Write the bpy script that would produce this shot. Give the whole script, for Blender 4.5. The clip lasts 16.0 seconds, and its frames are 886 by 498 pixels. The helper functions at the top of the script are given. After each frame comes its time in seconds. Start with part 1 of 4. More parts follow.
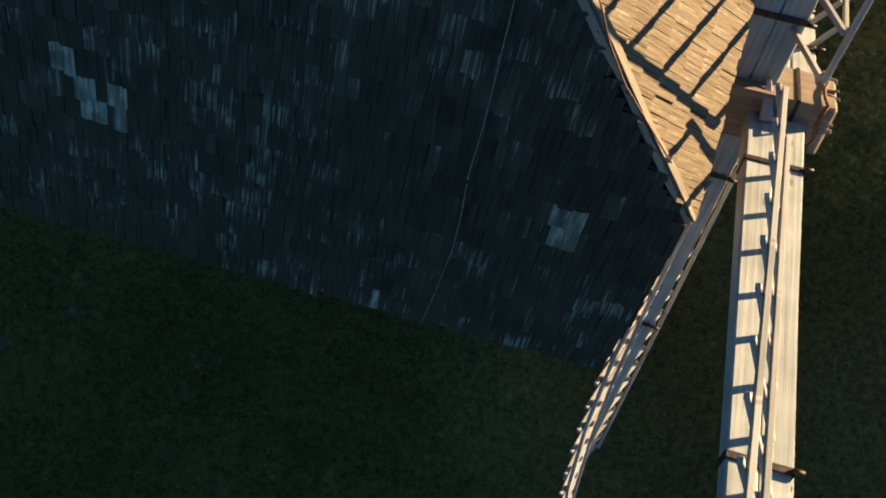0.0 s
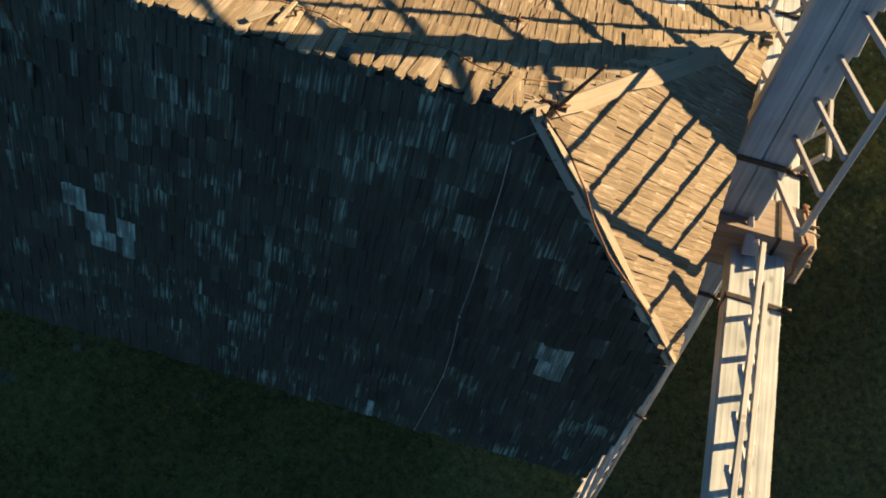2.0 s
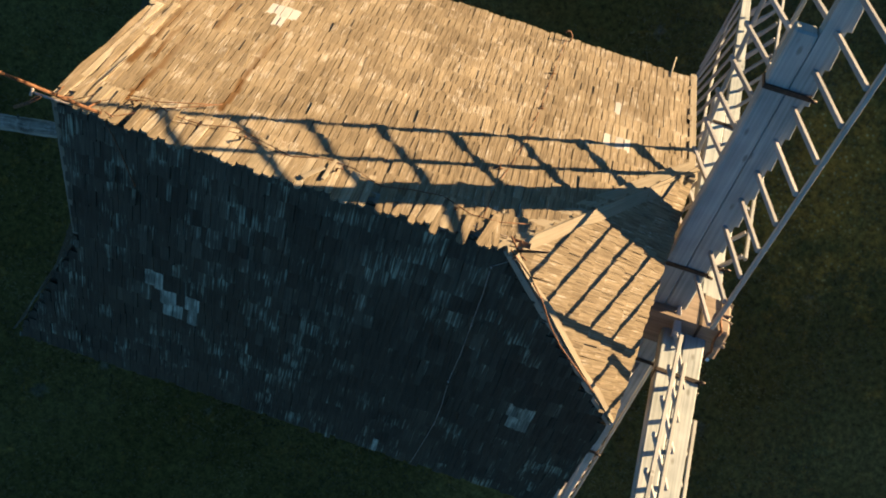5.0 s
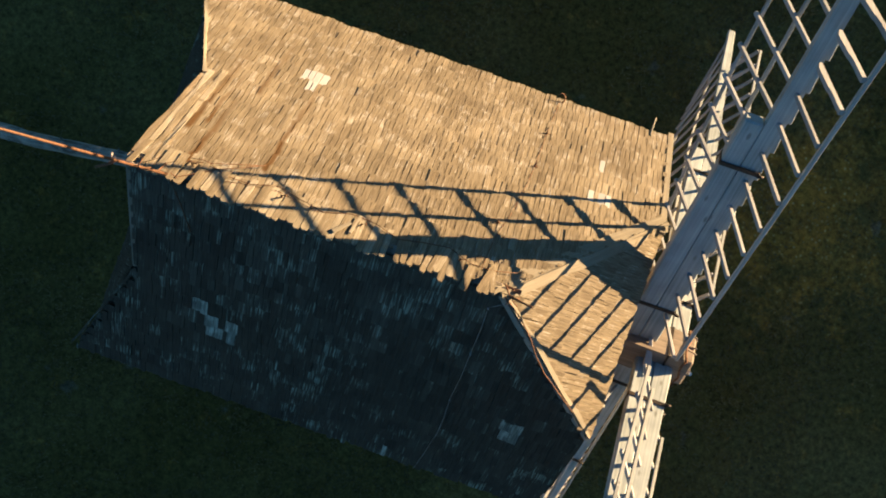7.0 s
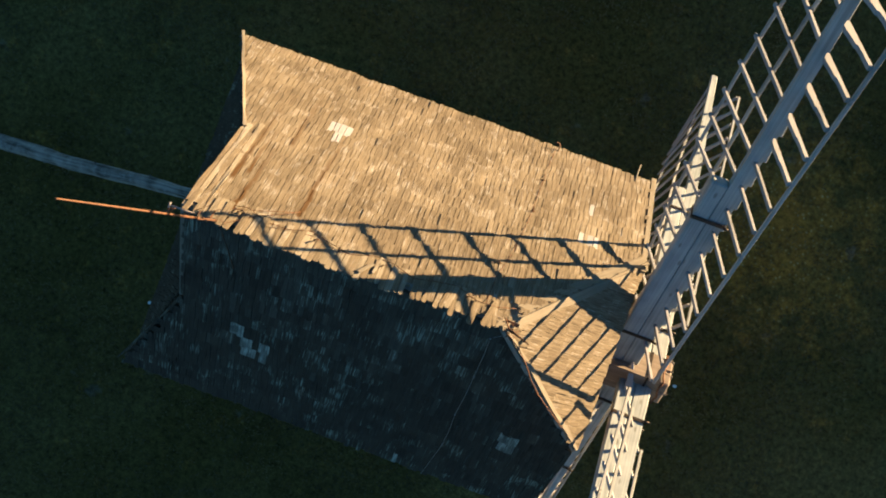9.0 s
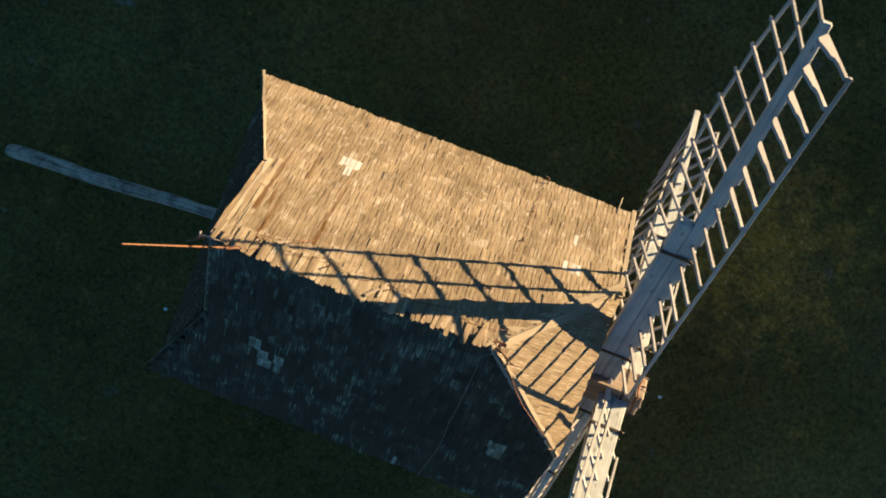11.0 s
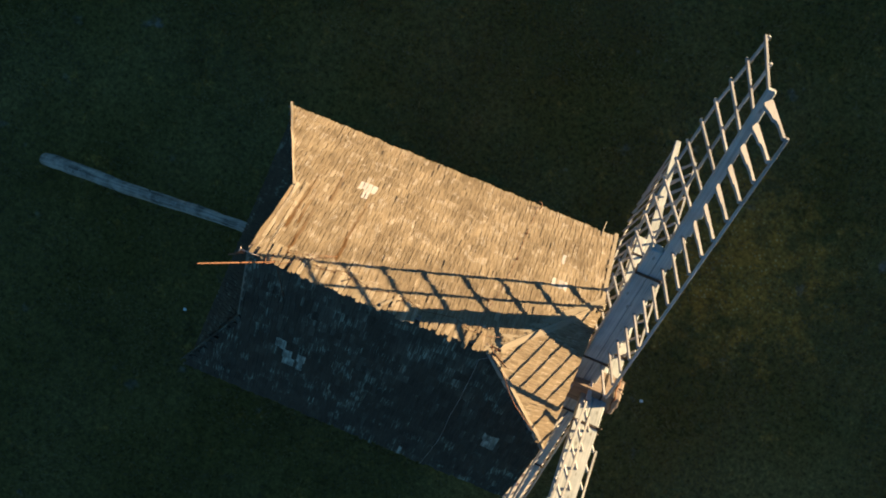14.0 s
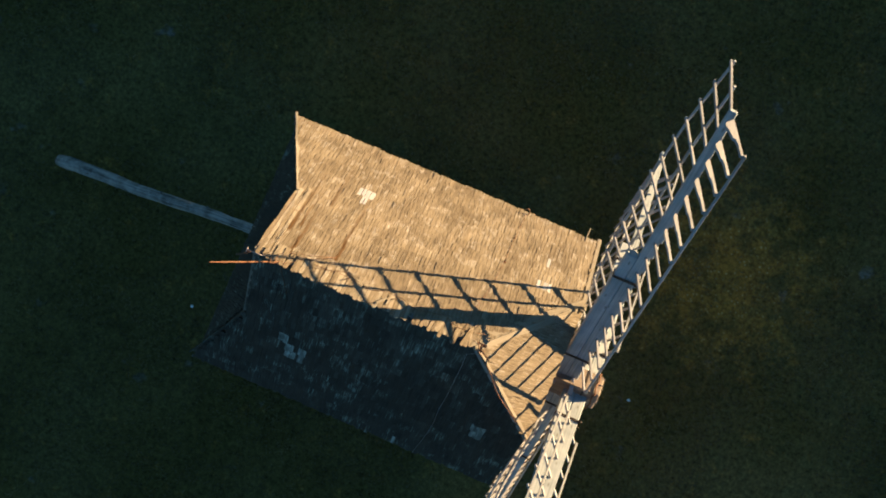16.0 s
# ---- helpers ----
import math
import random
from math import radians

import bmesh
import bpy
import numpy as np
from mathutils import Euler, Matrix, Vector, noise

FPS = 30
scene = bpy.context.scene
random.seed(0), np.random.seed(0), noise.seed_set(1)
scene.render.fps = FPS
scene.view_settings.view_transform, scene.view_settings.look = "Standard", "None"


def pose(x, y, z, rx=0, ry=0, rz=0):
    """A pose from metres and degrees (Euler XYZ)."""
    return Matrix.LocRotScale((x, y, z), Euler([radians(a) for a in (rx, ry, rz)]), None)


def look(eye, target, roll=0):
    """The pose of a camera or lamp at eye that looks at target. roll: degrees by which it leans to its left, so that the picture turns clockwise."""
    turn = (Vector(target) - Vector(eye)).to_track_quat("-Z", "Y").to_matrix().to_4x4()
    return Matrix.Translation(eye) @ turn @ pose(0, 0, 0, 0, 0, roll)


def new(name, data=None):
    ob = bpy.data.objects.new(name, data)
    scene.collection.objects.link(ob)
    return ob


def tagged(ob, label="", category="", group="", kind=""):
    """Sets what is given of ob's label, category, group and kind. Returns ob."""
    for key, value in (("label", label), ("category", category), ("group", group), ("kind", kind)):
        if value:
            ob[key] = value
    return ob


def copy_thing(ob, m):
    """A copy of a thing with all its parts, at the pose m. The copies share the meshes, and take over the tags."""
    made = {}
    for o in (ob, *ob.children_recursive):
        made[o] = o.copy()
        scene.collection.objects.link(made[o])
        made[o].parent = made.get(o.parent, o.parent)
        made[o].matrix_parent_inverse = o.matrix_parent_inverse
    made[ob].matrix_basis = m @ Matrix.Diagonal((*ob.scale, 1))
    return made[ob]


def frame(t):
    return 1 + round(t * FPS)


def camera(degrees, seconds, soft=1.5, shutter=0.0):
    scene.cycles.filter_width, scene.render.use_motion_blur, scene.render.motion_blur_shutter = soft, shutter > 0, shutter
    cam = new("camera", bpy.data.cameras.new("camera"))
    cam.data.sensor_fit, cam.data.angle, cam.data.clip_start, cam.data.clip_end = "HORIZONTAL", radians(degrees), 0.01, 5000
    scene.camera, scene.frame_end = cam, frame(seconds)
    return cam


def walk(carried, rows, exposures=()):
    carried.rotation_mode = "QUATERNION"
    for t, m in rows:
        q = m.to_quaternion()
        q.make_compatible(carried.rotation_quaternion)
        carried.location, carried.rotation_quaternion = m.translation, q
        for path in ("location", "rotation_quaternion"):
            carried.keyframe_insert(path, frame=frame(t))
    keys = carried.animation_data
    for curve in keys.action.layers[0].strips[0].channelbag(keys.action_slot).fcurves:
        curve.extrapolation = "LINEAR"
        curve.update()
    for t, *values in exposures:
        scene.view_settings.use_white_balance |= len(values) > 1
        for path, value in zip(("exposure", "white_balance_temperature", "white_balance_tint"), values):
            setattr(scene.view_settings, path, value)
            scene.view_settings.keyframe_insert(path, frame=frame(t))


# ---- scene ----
# ---- camera ----
cam = camera(53.0, 16.0, soft=1.9)
PATH = [
    (0.0, 3.927, -2.037, 17.574, 0.28, 0.25, 15.25),
    (0.5, 3.867, -1.733, 17.595, 0.29, 0.23, 15.29),
    (1.0, 3.800, -1.452, 17.615, 0.38, 0.13, 15.09),
    (1.5, 3.730, -1.191, 17.692, 0.06, 0.08, 15.49),
    (2.0, 3.697, -0.933, 17.881, -0.38, 0.42, 16.30),
    (2.5, 3.640, -0.750, 18.128, -0.48, 0.37, 16.81),
    (3.0, 3.555, -0.629, 18.451, -0.27, -0.01, 17.23),
    (3.5, 3.504, -0.525, 18.792, -0.15, -0.17, 17.56),
    (4.0, 3.478, -0.428, 19.180, 0.03, -0.22, 17.76),
    (6.5, 3.388, 0.165, 21.025, -0.34, 0.43, 19.25),
    (7.0, 3.273, 0.255, 21.412, -0.37, 0.19, 19.63),
    (7.5, 3.194, 0.333, 21.785, -0.30, 0.11, 19.78),
    (8.0, 3.115, 0.431, 22.162, -0.30, 0.07, 20.01),
    (8.5, 3.048, 0.539, 22.512, -0.37, 0.06, 20.20),
    (9.0, 2.981, 0.639, 22.873, -0.38, 0.00, 20.43),
    (11.5, 2.900, 1.040, 24.570, -0.19, 0.18, 21.72),
    (12.0, 2.872, 1.090, 24.927, -0.17, 0.17, 22.00),
    (12.5, 2.858, 1.124, 25.227, -0.14, 0.21, 22.28),
    (13.0, 2.809, 1.110, 25.540, -0.00, 0.11, 22.49),
    (13.5, 2.749, 1.123, 25.816, -0.02, 0.01, 22.63),
    (14.0, 2.693, 1.140, 26.121, -0.06, -0.12, 22.75),
    (14.5, 2.690, 1.155, 26.394, -0.06, -0.14, 22.89),
    (15.0, 2.750, 1.175, 26.691, 0.01, -0.01, 23.07),
    (15.5, 2.796, 1.211, 26.960, -0.02, 0.03, 23.28),
    (16.0, 2.876, 1.228, 27.222, 0.10, 0.13, 23.51),
]
walk(cam, [(t, pose(x, y, z, rx, ry, rz)) for t, x, y, z, rx, ry, rz in PATH],
     [(0.0, 2.22), (1.5, 2.40), (7.5, 2.40), (12.0, 2.38), (16.0, 2.36)])

# ---- light ----
SUN_EL, SUN_AZ = 3.2, 37.7          # degrees up; degrees from +x towards +y
scene.view_settings.exposure = 2.45
scene.view_settings.use_white_balance = True
scene.view_settings.white_balance_temperature = 6300
scene.view_settings.white_balance_tint = 1
world = bpy.data.worlds.new("sky")
scene.world = world
world.use_nodes = True
wn = world.node_tree.nodes
sky = wn.new("ShaderNodeTexSky")
sky.sky_type = "NISHITA"
sky.sun_disc = False
sky.sun_elevation = radians(SUN_EL)
sky.sun_rotation = radians(90.0 - SUN_AZ)
world.node_tree.links.new(sky.outputs[0], wn["Background"].inputs[0])
sky.ozone_density, sky.dust_density, sky.air_density = 3.7, 0.0, 1.0
wn["Background"].inputs[1].default_value = 0.074
sun_data = bpy.data.lights.new("sun", "SUN")
sun_data.energy, sun_data.angle, sun_data.color = 5.0, radians(0.5), (1.0, 0.63, 0.335)
sun = new("sun", sun_data)
SUN_WAY = Vector((math.cos(radians(SUN_EL)) * math.cos(radians(SUN_AZ)), math.cos(radians(SUN_EL)) * math.sin(radians(SUN_AZ)), math.sin(radians(SUN_EL))))
sun.matrix_world = look(SUN_WAY * 60, (0, 0, 0))


# ---- materials ----
def wood(name, dark, light, rough=0.75, grain=(45.0, 1.6), spread=0.5, bump=0.35, uv=True, knots=False, moss=0.0, streaks=0.0, fibre=(110.0, 5.0), bunch=6.5, onset=(0.345, 0.47), lichen=(0.40, 0.39, 0.355), rust=()):
    """Weathered wood: long grain, blotches, a shade of its own for every piece."""
    m = bpy.data.materials.new(name)
    m.use_nodes = True
    nt = m.node_tree
    nodes, link = nt.nodes, nt.links.new
    bsdf = nodes["Principled BSDF"]
    bsdf.inputs["Roughness"].default_value = rough
    bsdf.inputs["Specular IOR Level"].default_value = 0.25
    tc = nodes.new("ShaderNodeTexCoord")
    info = nodes.new("ShaderNodeObjectInfo")
    geo = nodes.new("ShaderNodeNewGeometry")
    add = nodes.new("ShaderNodeMath")
    add.operation = "ADD"
    link(info.outputs["Random"], add.inputs[0])
    link(geo.outputs["Random Per Island"], add.inputs[1])
    own = nodes.new("ShaderNodeMath")
    own.operation = "FRACT"
    link(add.outputs[0], own.inputs[0])
    off = nodes.new("ShaderNodeVectorMath")
    off.operation = "SCALE"
    off.inputs[0].default_value = (13.7, 31.1, 7.3)
    link(own.outputs[0], off.inputs["Scale"])
    shift = nodes.new("ShaderNodeVectorMath")
    shift.operation = "ADD"
    link(tc.outputs["UV" if uv else "Object"], shift.inputs[0])
    link(off.outputs[0], shift.inputs[1])
    mp = nodes.new("ShaderNodeMapping")
    mp.inputs["Scale"].default_value = (grain[0], grain[1], grain[0])
    link(shift.outputs[0], mp.inputs[0])
    n1 = nodes.new("ShaderNodeTexNoise")
    n1.inputs["Scale"].default_value = 1.0
    n1.inputs["Detail"].default_value = 5.0
    n1.inputs["Roughness"].default_value = 0.65
    link(mp.outputs[0], n1.inputs["Vector"])
    n2 = nodes.new("ShaderNodeTexNoise")
    n2.inputs["Scale"].default_value = 2.3
    n2.inputs["Detail"].default_value = 4.0
    link(tc.outputs["Object"], n2.inputs["Vector"])
    # piece shade + grain + blotches
    g1 = nodes.new("ShaderNodeMapRange")
    g1.inputs["From Min"].default_value, g1.inputs["From Max"].default_value = 0.3, 0.7
    link(n1.outputs[0], g1.inputs[0])
    g2 = nodes.new("ShaderNodeMapRange")
    g2.inputs["From Min"].default_value, g2.inputs["From Max"].default_value = 0.32, 0.68
    link(n2.outputs[0], g2.inputs[0])
    mix1 = nodes.new("ShaderNodeMath")
    mix1.operation = "MULTIPLY"
    link(own.outputs[0], mix1.inputs[0])
    mix1.inputs[1].default_value = spread
    mix2 = nodes.new("ShaderNodeMath")
    mix2.operation = "MULTIPLY_ADD"
    link(g1.outputs[0], mix2.inputs[0])
    mix2.inputs[1].default_value = 0.6 * (1 - spread)
    link(mix1.outputs[0], mix2.inputs[2])
    mix3 = nodes.new("ShaderNodeMath")
    mix3.operation = "MULTIPLY_ADD"
    link(g2.outputs[0], mix3.inputs[0])
    mix3.inputs[1].default_value = 0.4 * (1 - spread)
    link(mix2.outputs[0], mix3.inputs[2])
    ramp = nodes.new("ShaderNodeValToRGB")
    ramp.color_ramp.elements[0].position, ramp.color_ramp.elements[1].position = 0.12, 0.9
    ramp.color_ramp.elements[0].color = (*dark, 1)
    ramp.color_ramp.elements[1].color = (*light, 1)
    link(mix3.outputs[0], ramp.inputs[0])
    colour = ramp.outputs[0]
    if knots:
        vo = nodes.new("ShaderNodeTexVoronoi")
        vo.inputs["Scale"].default_value = 1.0
        mk = nodes.new("ShaderNodeMapping")
        mk.inputs["Scale"].default_value = (6.0, 2.6, 6.0)
        link(shift.outputs[0], mk.inputs[0])
        link(mk.outputs[0], vo.inputs["Vector"])
        kr = nodes.new("ShaderNodeMapRange")
        kr.inputs["From Min"].default_value, kr.inputs["From Max"].default_value = 0.07, 0.15
        kr.inputs["To Min"].default_value, kr.inputs["To Max"].default_value = 0.6, 0.0
        link(vo.outputs["Distance"], kr.inputs[0])
        km = nodes.new("ShaderNodeMixRGB")
        km.inputs[2].default_value = (dark[0] * 0.55, dark[1] * 0.48, dark[2] * 0.38, 1)
        link(kr.outputs[0], km.inputs[0])
        link(colour, km.inputs[1])
        colour = km.outputs[0]
    if moss:
        n3 = nodes.new("ShaderNodeTexNoise")
        n3.inputs["Scale"].default_value = 0.9
        n3.inputs["Detail"].default_value = 6.0
        link(tc.outputs["Object"], n3.inputs["Vector"])
        mr = nodes.new("ShaderNodeMapRange")
        mr.inputs["From Min"].default_value, mr.inputs["From Max"].default_value = 0.52, 0.72
        mr.inputs["To Max"].default_value = moss
        link(n3.outputs[0], mr.inputs[0])
        mm = nodes.new("ShaderNodeMixRGB")
        mm.inputs[2].default_value = (0.105, 0.080, 0.048, 1)
        link(mr.outputs[0], mm.inputs[0])
        link(colour, mm.inputs[1])
        colour = mm.outputs[0]
    if streaks:
        # bleached, split fibres
        ms = nodes.new("ShaderNodeMapping")
        ms.inputs["Scale"].default_value = (fibre[0], fibre[1], fibre[0])
        link(shift.outputs[0], ms.inputs[0])
        n4 = nodes.new("ShaderNodeTexNoise")
        n4.inputs["Scale"].default_value = 1.0
        n4.inputs["Detail"].default_value = 3.0
        link(ms.outputs[0], n4.inputs["Vector"])
        n5 = nodes.new("ShaderNodeTexNoise")
        n5.inputs["Scale"].default_value = bunch
        n5.inputs["Detail"].default_value = 3.0
        link(tc.outputs["Object"], n5.inputs["Vector"])
        pr = nodes.new("ShaderNodeMath")
        pr.operation = "MULTIPLY"
        av = nodes.new("ShaderNodeMath")
        av.operation = "MULTIPLY_ADD"
        link(own.outputs[0], av.inputs[0])
        av.inputs[1].default_value = 0.16
        link(n5.outputs[0], av.inputs[2])
        link(n4.outputs[0], pr.inputs[0])
        link(av.outputs[0], pr.inputs[1])
        sr = nodes.new("ShaderNodeMapRange")
        sr.inputs["From Min"].default_value, sr.inputs["From Max"].default_value = onset
        sr.inputs["To Max"].default_value = streaks
        link(pr.outputs[0], sr.inputs[0])
        sm = nodes.new("ShaderNodeMixRGB")
        sm.inputs[2].default_value = (*lichen, 1)
        link(sr.outputs[0], sm.inputs[0])
        link(colour, sm.inputs[1])
        colour = sm.outputs[0]
    if rust:
        # rust run-off below iron fittings: wandering bands down the slope, strongest at their upper end
        axes = nodes.new("ShaderNodeSeparateXYZ")
        link(tc.outputs["Object"], axes.inputs[0])
        wander = nodes.new("ShaderNodeTexNoise")
        wander.inputs["Scale"].default_value = 3.0
        wander.inputs["Detail"].default_value = 5.0
        link(tc.outputs["Object"], wander.inputs["Vector"])
        for x0, y0, y1, half, power in rust:
            at = nodes.new("ShaderNodeMath")
            at.operation = "MULTIPLY_ADD"
            at.inputs[1].default_value = 0.08
            link(wander.outputs[0], at.inputs[0])
            link(axes.outputs["X"], at.inputs[2])
            away = nodes.new("ShaderNodeMath")
            away.operation = "SUBTRACT"
            away.inputs[1].default_value = x0 + 0.04
            link(at.outputs[0], away.inputs[0])
            size = nodes.new("ShaderNodeMath")
            size.operation = "ABSOLUTE"
            link(away.outputs[0], size.inputs[0])
            band = nodes.new("ShaderNodeMapRange")
            band.inputs["From Min"].default_value, band.inputs["From Max"].default_value = half * 0.25, half
            band.inputs["To Min"].default_value, band.inputs["To Max"].default_value = power, 0.0
            link(size.outputs[0], band.inputs[0])
            start = nodes.new("ShaderNodeMapRange")
            start.inputs["From Min"].default_value, start.inputs["From Max"].default_value = y0 - 0.03, y0 + 0.02
            link(axes.outputs["Y"], start.inputs[0])
            fade = nodes.new("ShaderNodeMapRange")
            fade.inputs["From Min"].default_value, fade.inputs["From Max"].default_value = y0, y1
            fade.inputs["To Min"].default_value, fade.inputs["To Max"].default_value = 1.0, 0.0
            link(axes.outputs["Y"], fade.inputs[0])
            m1, m2, m3 = (nodes.new("ShaderNodeMath") for _ in range(3))
            for m_ in (m1, m2, m3):
                m_.operation = "MULTIPLY"
            link(band.outputs[0], m1.inputs[0])
            link(start.outputs[0], m1.inputs[1])
            link(m1.outputs[0], m2.inputs[0])
            link(fade.outputs[0], m2.inputs[1])
            link(m2.outputs[0], m3.inputs[0])
            link(g1.outputs[0], m3.inputs[1])
            rusty = nodes.new("ShaderNodeMixRGB")
            rusty.inputs[2].default_value = (0.080, 0.042, 0.013, 1)
            half_mix = nodes.new("ShaderNodeMath")
            half_mix.operation = "MULTIPLY_ADD"
            half_mix.use_clamp = True
            half_mix.inputs[1].default_value = 0.7
            link(m2.outputs[0], half_mix.inputs[0])
            link(m3.outputs[0], half_mix.inputs[2])
            link(half_mix.outputs[0], rusty.inputs[0])
            link(colour, rusty.inputs[1])
            colour = rusty.outputs[0]
    link(colour, bsdf.inputs["Base Color"])
    bp = nodes.new("ShaderNodeBump")
    bp.inputs["Strength"].default_value = bump
    bp.inputs["Distance"].default_value = 0.006
    link(n1.outputs[0], bp.inputs["Height"])
    link(bp.outputs[0], bsdf.inputs["Normal"])
    return m


def plain(name, a, b, rough=0.6, metal=0.0, scale=9.0, bump=0.2):
    """A plain surface with two scales of spots."""
    m = bpy.data.materials.new(name)
    m.use_nodes = True
    nodes, link = m.node_tree.nodes, m.node_tree.links.new
    bsdf = nodes["Principled BSDF"]
    bsdf.inputs["Roughness"].default_value = rough
    bsdf.inputs["Metallic"].default_value = metal
    tc = nodes.new("ShaderNodeTexCoord")
    n1 = nodes.new("ShaderNodeTexNoise")
    n1.inputs["Scale"].default_value = scale
    n1.inputs["Detail"].default_value = 8.0
    link(tc.outputs["Object"], n1.inputs["Vector"])
    ramp = nodes.new("ShaderNodeValToRGB")
    ramp.color_ramp.elements[0].position, ramp.color_ramp.elements[1].position = 0.35, 0.68
    ramp.color_ramp.elements[0].color, ramp.color_ramp.elements[1].color = (*a, 1), (*b, 1)
    link(n1.outputs[0], ramp.inputs[0])
    link(ramp.outputs[0], bsdf.inputs["Base Color"])
    bp = nodes.new("ShaderNodeBump")
    bp.inputs["Strength"].default_value = bump
    bp.inputs["Distance"].default_value = 0.01
    link(n1.outputs[0], bp.inputs["Height"])
    link(bp.outputs[0], bsdf.inputs["Normal"])
    return m


RUST_RUNS = ((1.24, 0.33, 1.7, 0.046, 1.0), (0.52, 0.16, 1.2, 0.050, 0.95), (0.27, 0.50, 1.8, 0.050, 1.0), (0.40, 0.62, 1.4, 0.036, 0.8), (0.66, 1.15, 2.1, 0.05, 0.65), (3.70, 0.44, 0.85, 0.04, 0.9))
SHINGLE = wood("weathered_shingle", (0.066, 0.050, 0.030), (0.262, 0.222, 0.155), 0.8, (75.0, 2.2), 0.12, 0.8, moss=0.25, streaks=0.6, rust=RUST_RUNS)
# darker copies of SHINGLE with the slope's shade in the base colour; lichen on top
SHADED = wood("shaded_lichened_shingle", (0.0200, 0.0158, 0.0105), (0.067, 0.058, 0.041), 0.8, (50.0, 2.0), 0.20, 0.8, moss=0.15, streaks=0.85, fibre=(60.0, 2.4), bunch=3.2, onset=(0.365, 0.53), lichen=(0.29, 0.335, 0.26))
SHADED_LICHENED = wood("shaded_silver_lichened_shingle", (0.026, 0.022, 0.0155), (0.088, 0.080, 0.059), 0.8, (50.0, 2.0), 0.20, 0.8, moss=0.15, streaks=0.85, fibre=(60.0, 2.4), bunch=3.2, onset=(0.335, 0.50), lichen=(0.29, 0.335, 0.26))
PALE = wood("bleached_grey_shingle", (0.105, 0.090, 0.062), (0.34, 0.30, 0.225), 0.8, (70.0, 2.0), 0.2, 0.7, streaks=0.6)
FRESH = wood("fresh_shingle", (0.25, 0.25, 0.25), (0.39, 0.40, 0.41), 0.75, (75.0, 3.0), 0.5, 0.5, streaks=0.6)
BLEACH = wood("bleached_shingle", (0.045, 0.045, 0.036), (0.25, 0.262, 0.215), 0.75, (60.0, 2.6), 0.25, 0.8, streaks=0.85, fibre=(60.0, 3.2), onset=(0.27, 0.44), lichen=(0.42, 0.45, 0.37))
BEAM = wood("sail_beam_wood", (0.158, 0.188, 0.192), (0.388, 0.428, 0.436), 0.7, (30.0, 0.6), 0.08, 0.5, knots=True)
LATTICE = wood("lattice_wood", (0.19, 0.195, 0.20), (0.37, 0.375, 0.38), 0.7, (60.0, 1.5), 0.4, 0.3)
RAIL = wood("rail_wood", (0.18, 0.19, 0.187), (0.37, 0.385, 0.375), 0.75, (60.0, 1.2), 0.4, 0.3)
BOARD = wood("hip_board_wood", (0.10, 0.09, 0.068), (0.29, 0.26, 0.20), 0.75, (40.0, 1.5), 0.4, 0.4)
OLDWOOD = wood("old_grey_wood", (0.10, 0.085, 0.07), (0.34, 0.29, 0.23), 0.8, (40.0, 1.2), 0.4, 0.5)
POLL = wood("poll_wood", (0.078, 0.063, 0.050), (0.285, 0.235, 0.185), 0.75, (26.0, 1.2), 0.2, 0.5)
IRON = plain("dark_iron", (0.02, 0.018, 0.016), (0.06, 0.045, 0.035), 0.55, 0.7, 30.0)
RUST = plain("rusty_iron", (0.070, 0.034, 0.018), (0.185, 0.088, 0.042), 0.75, 0.2, 40.0)
CABLE = plain("cable_metal", (0.20, 0.17, 0.15), (0.42, 0.37, 0.33), 0.6, 0.4, 40.0)
LOG = wood("peeled_log", (0.022, 0.020, 0.017), (0.40, 0.375, 0.325), 0.8, (13.0, 0.5), 0.0, 1.0, streaks=0.6)
DECK = wood("roof_deck_wood", (0.05, 0.04, 0.03), (0.12, 0.10, 0.07), 0.9, (20.0, 1.0), 0.3, 0.3, uv=False)
WALL = wood("wall_plank_wood", (0.10, 0.08, 0.06), (0.30, 0.24, 0.17), 0.85, (30.0, 1.0), 0.5, 0.4)
LITTER = plain("white_litter", (0.6, 0.6, 0.58), (0.8, 0.8, 0.78), 0.6, 0.0, 20.0)


# ---- mesh helpers ----
def part(name, bm, material, parent, label=""):
    """Links a bmesh as one mesh object under a thing or a part."""
    me = bpy.data.meshes.new(name)
    bm.to_mesh(me)
    bm.free()
    me.materials.append(material)
    ob = new(name, me)
    ob.parent = parent
    if label:
        ob["label"] = label
    return ob


def mesh_part(name, verts, faces, uvs, material, parent, kind=""):
    """The same from plain lists; uvs is one pair for each face corner."""
    me = bpy.data.meshes.new(name)
    me.from_pydata(verts, [], faces)
    me.uv_layers.new(name="UVMap")
    me.uv_layers[0].data.foreach_set("uv", np.asarray(uvs, dtype=np.float32).ravel())
    me.materials.append(material)
    me.update()
    ob = new(name, me)
    ob.parent = parent
    if kind:
        ob["kind"] = kind
    return ob


def thing(name, label, category, group="", kind="", at=(0, 0, 0)):
    ob = new(name)
    ob.empty_display_size = 0.2
    ob.location = at
    return tagged(ob, label, category, group, kind)


def frame_between(p0, p1, side=(1, 0, 0)):
    """A matrix at p0 whose z runs to p1 and whose x lies towards side."""
    z = (Vector(p1) - Vector(p0)).normalized()
    y = z.cross(Vector(side)).normalized()
    x = y.cross(z)
    m = Matrix((x, y, z)).transposed().to_4x4()
    m.translation = p0
    return m


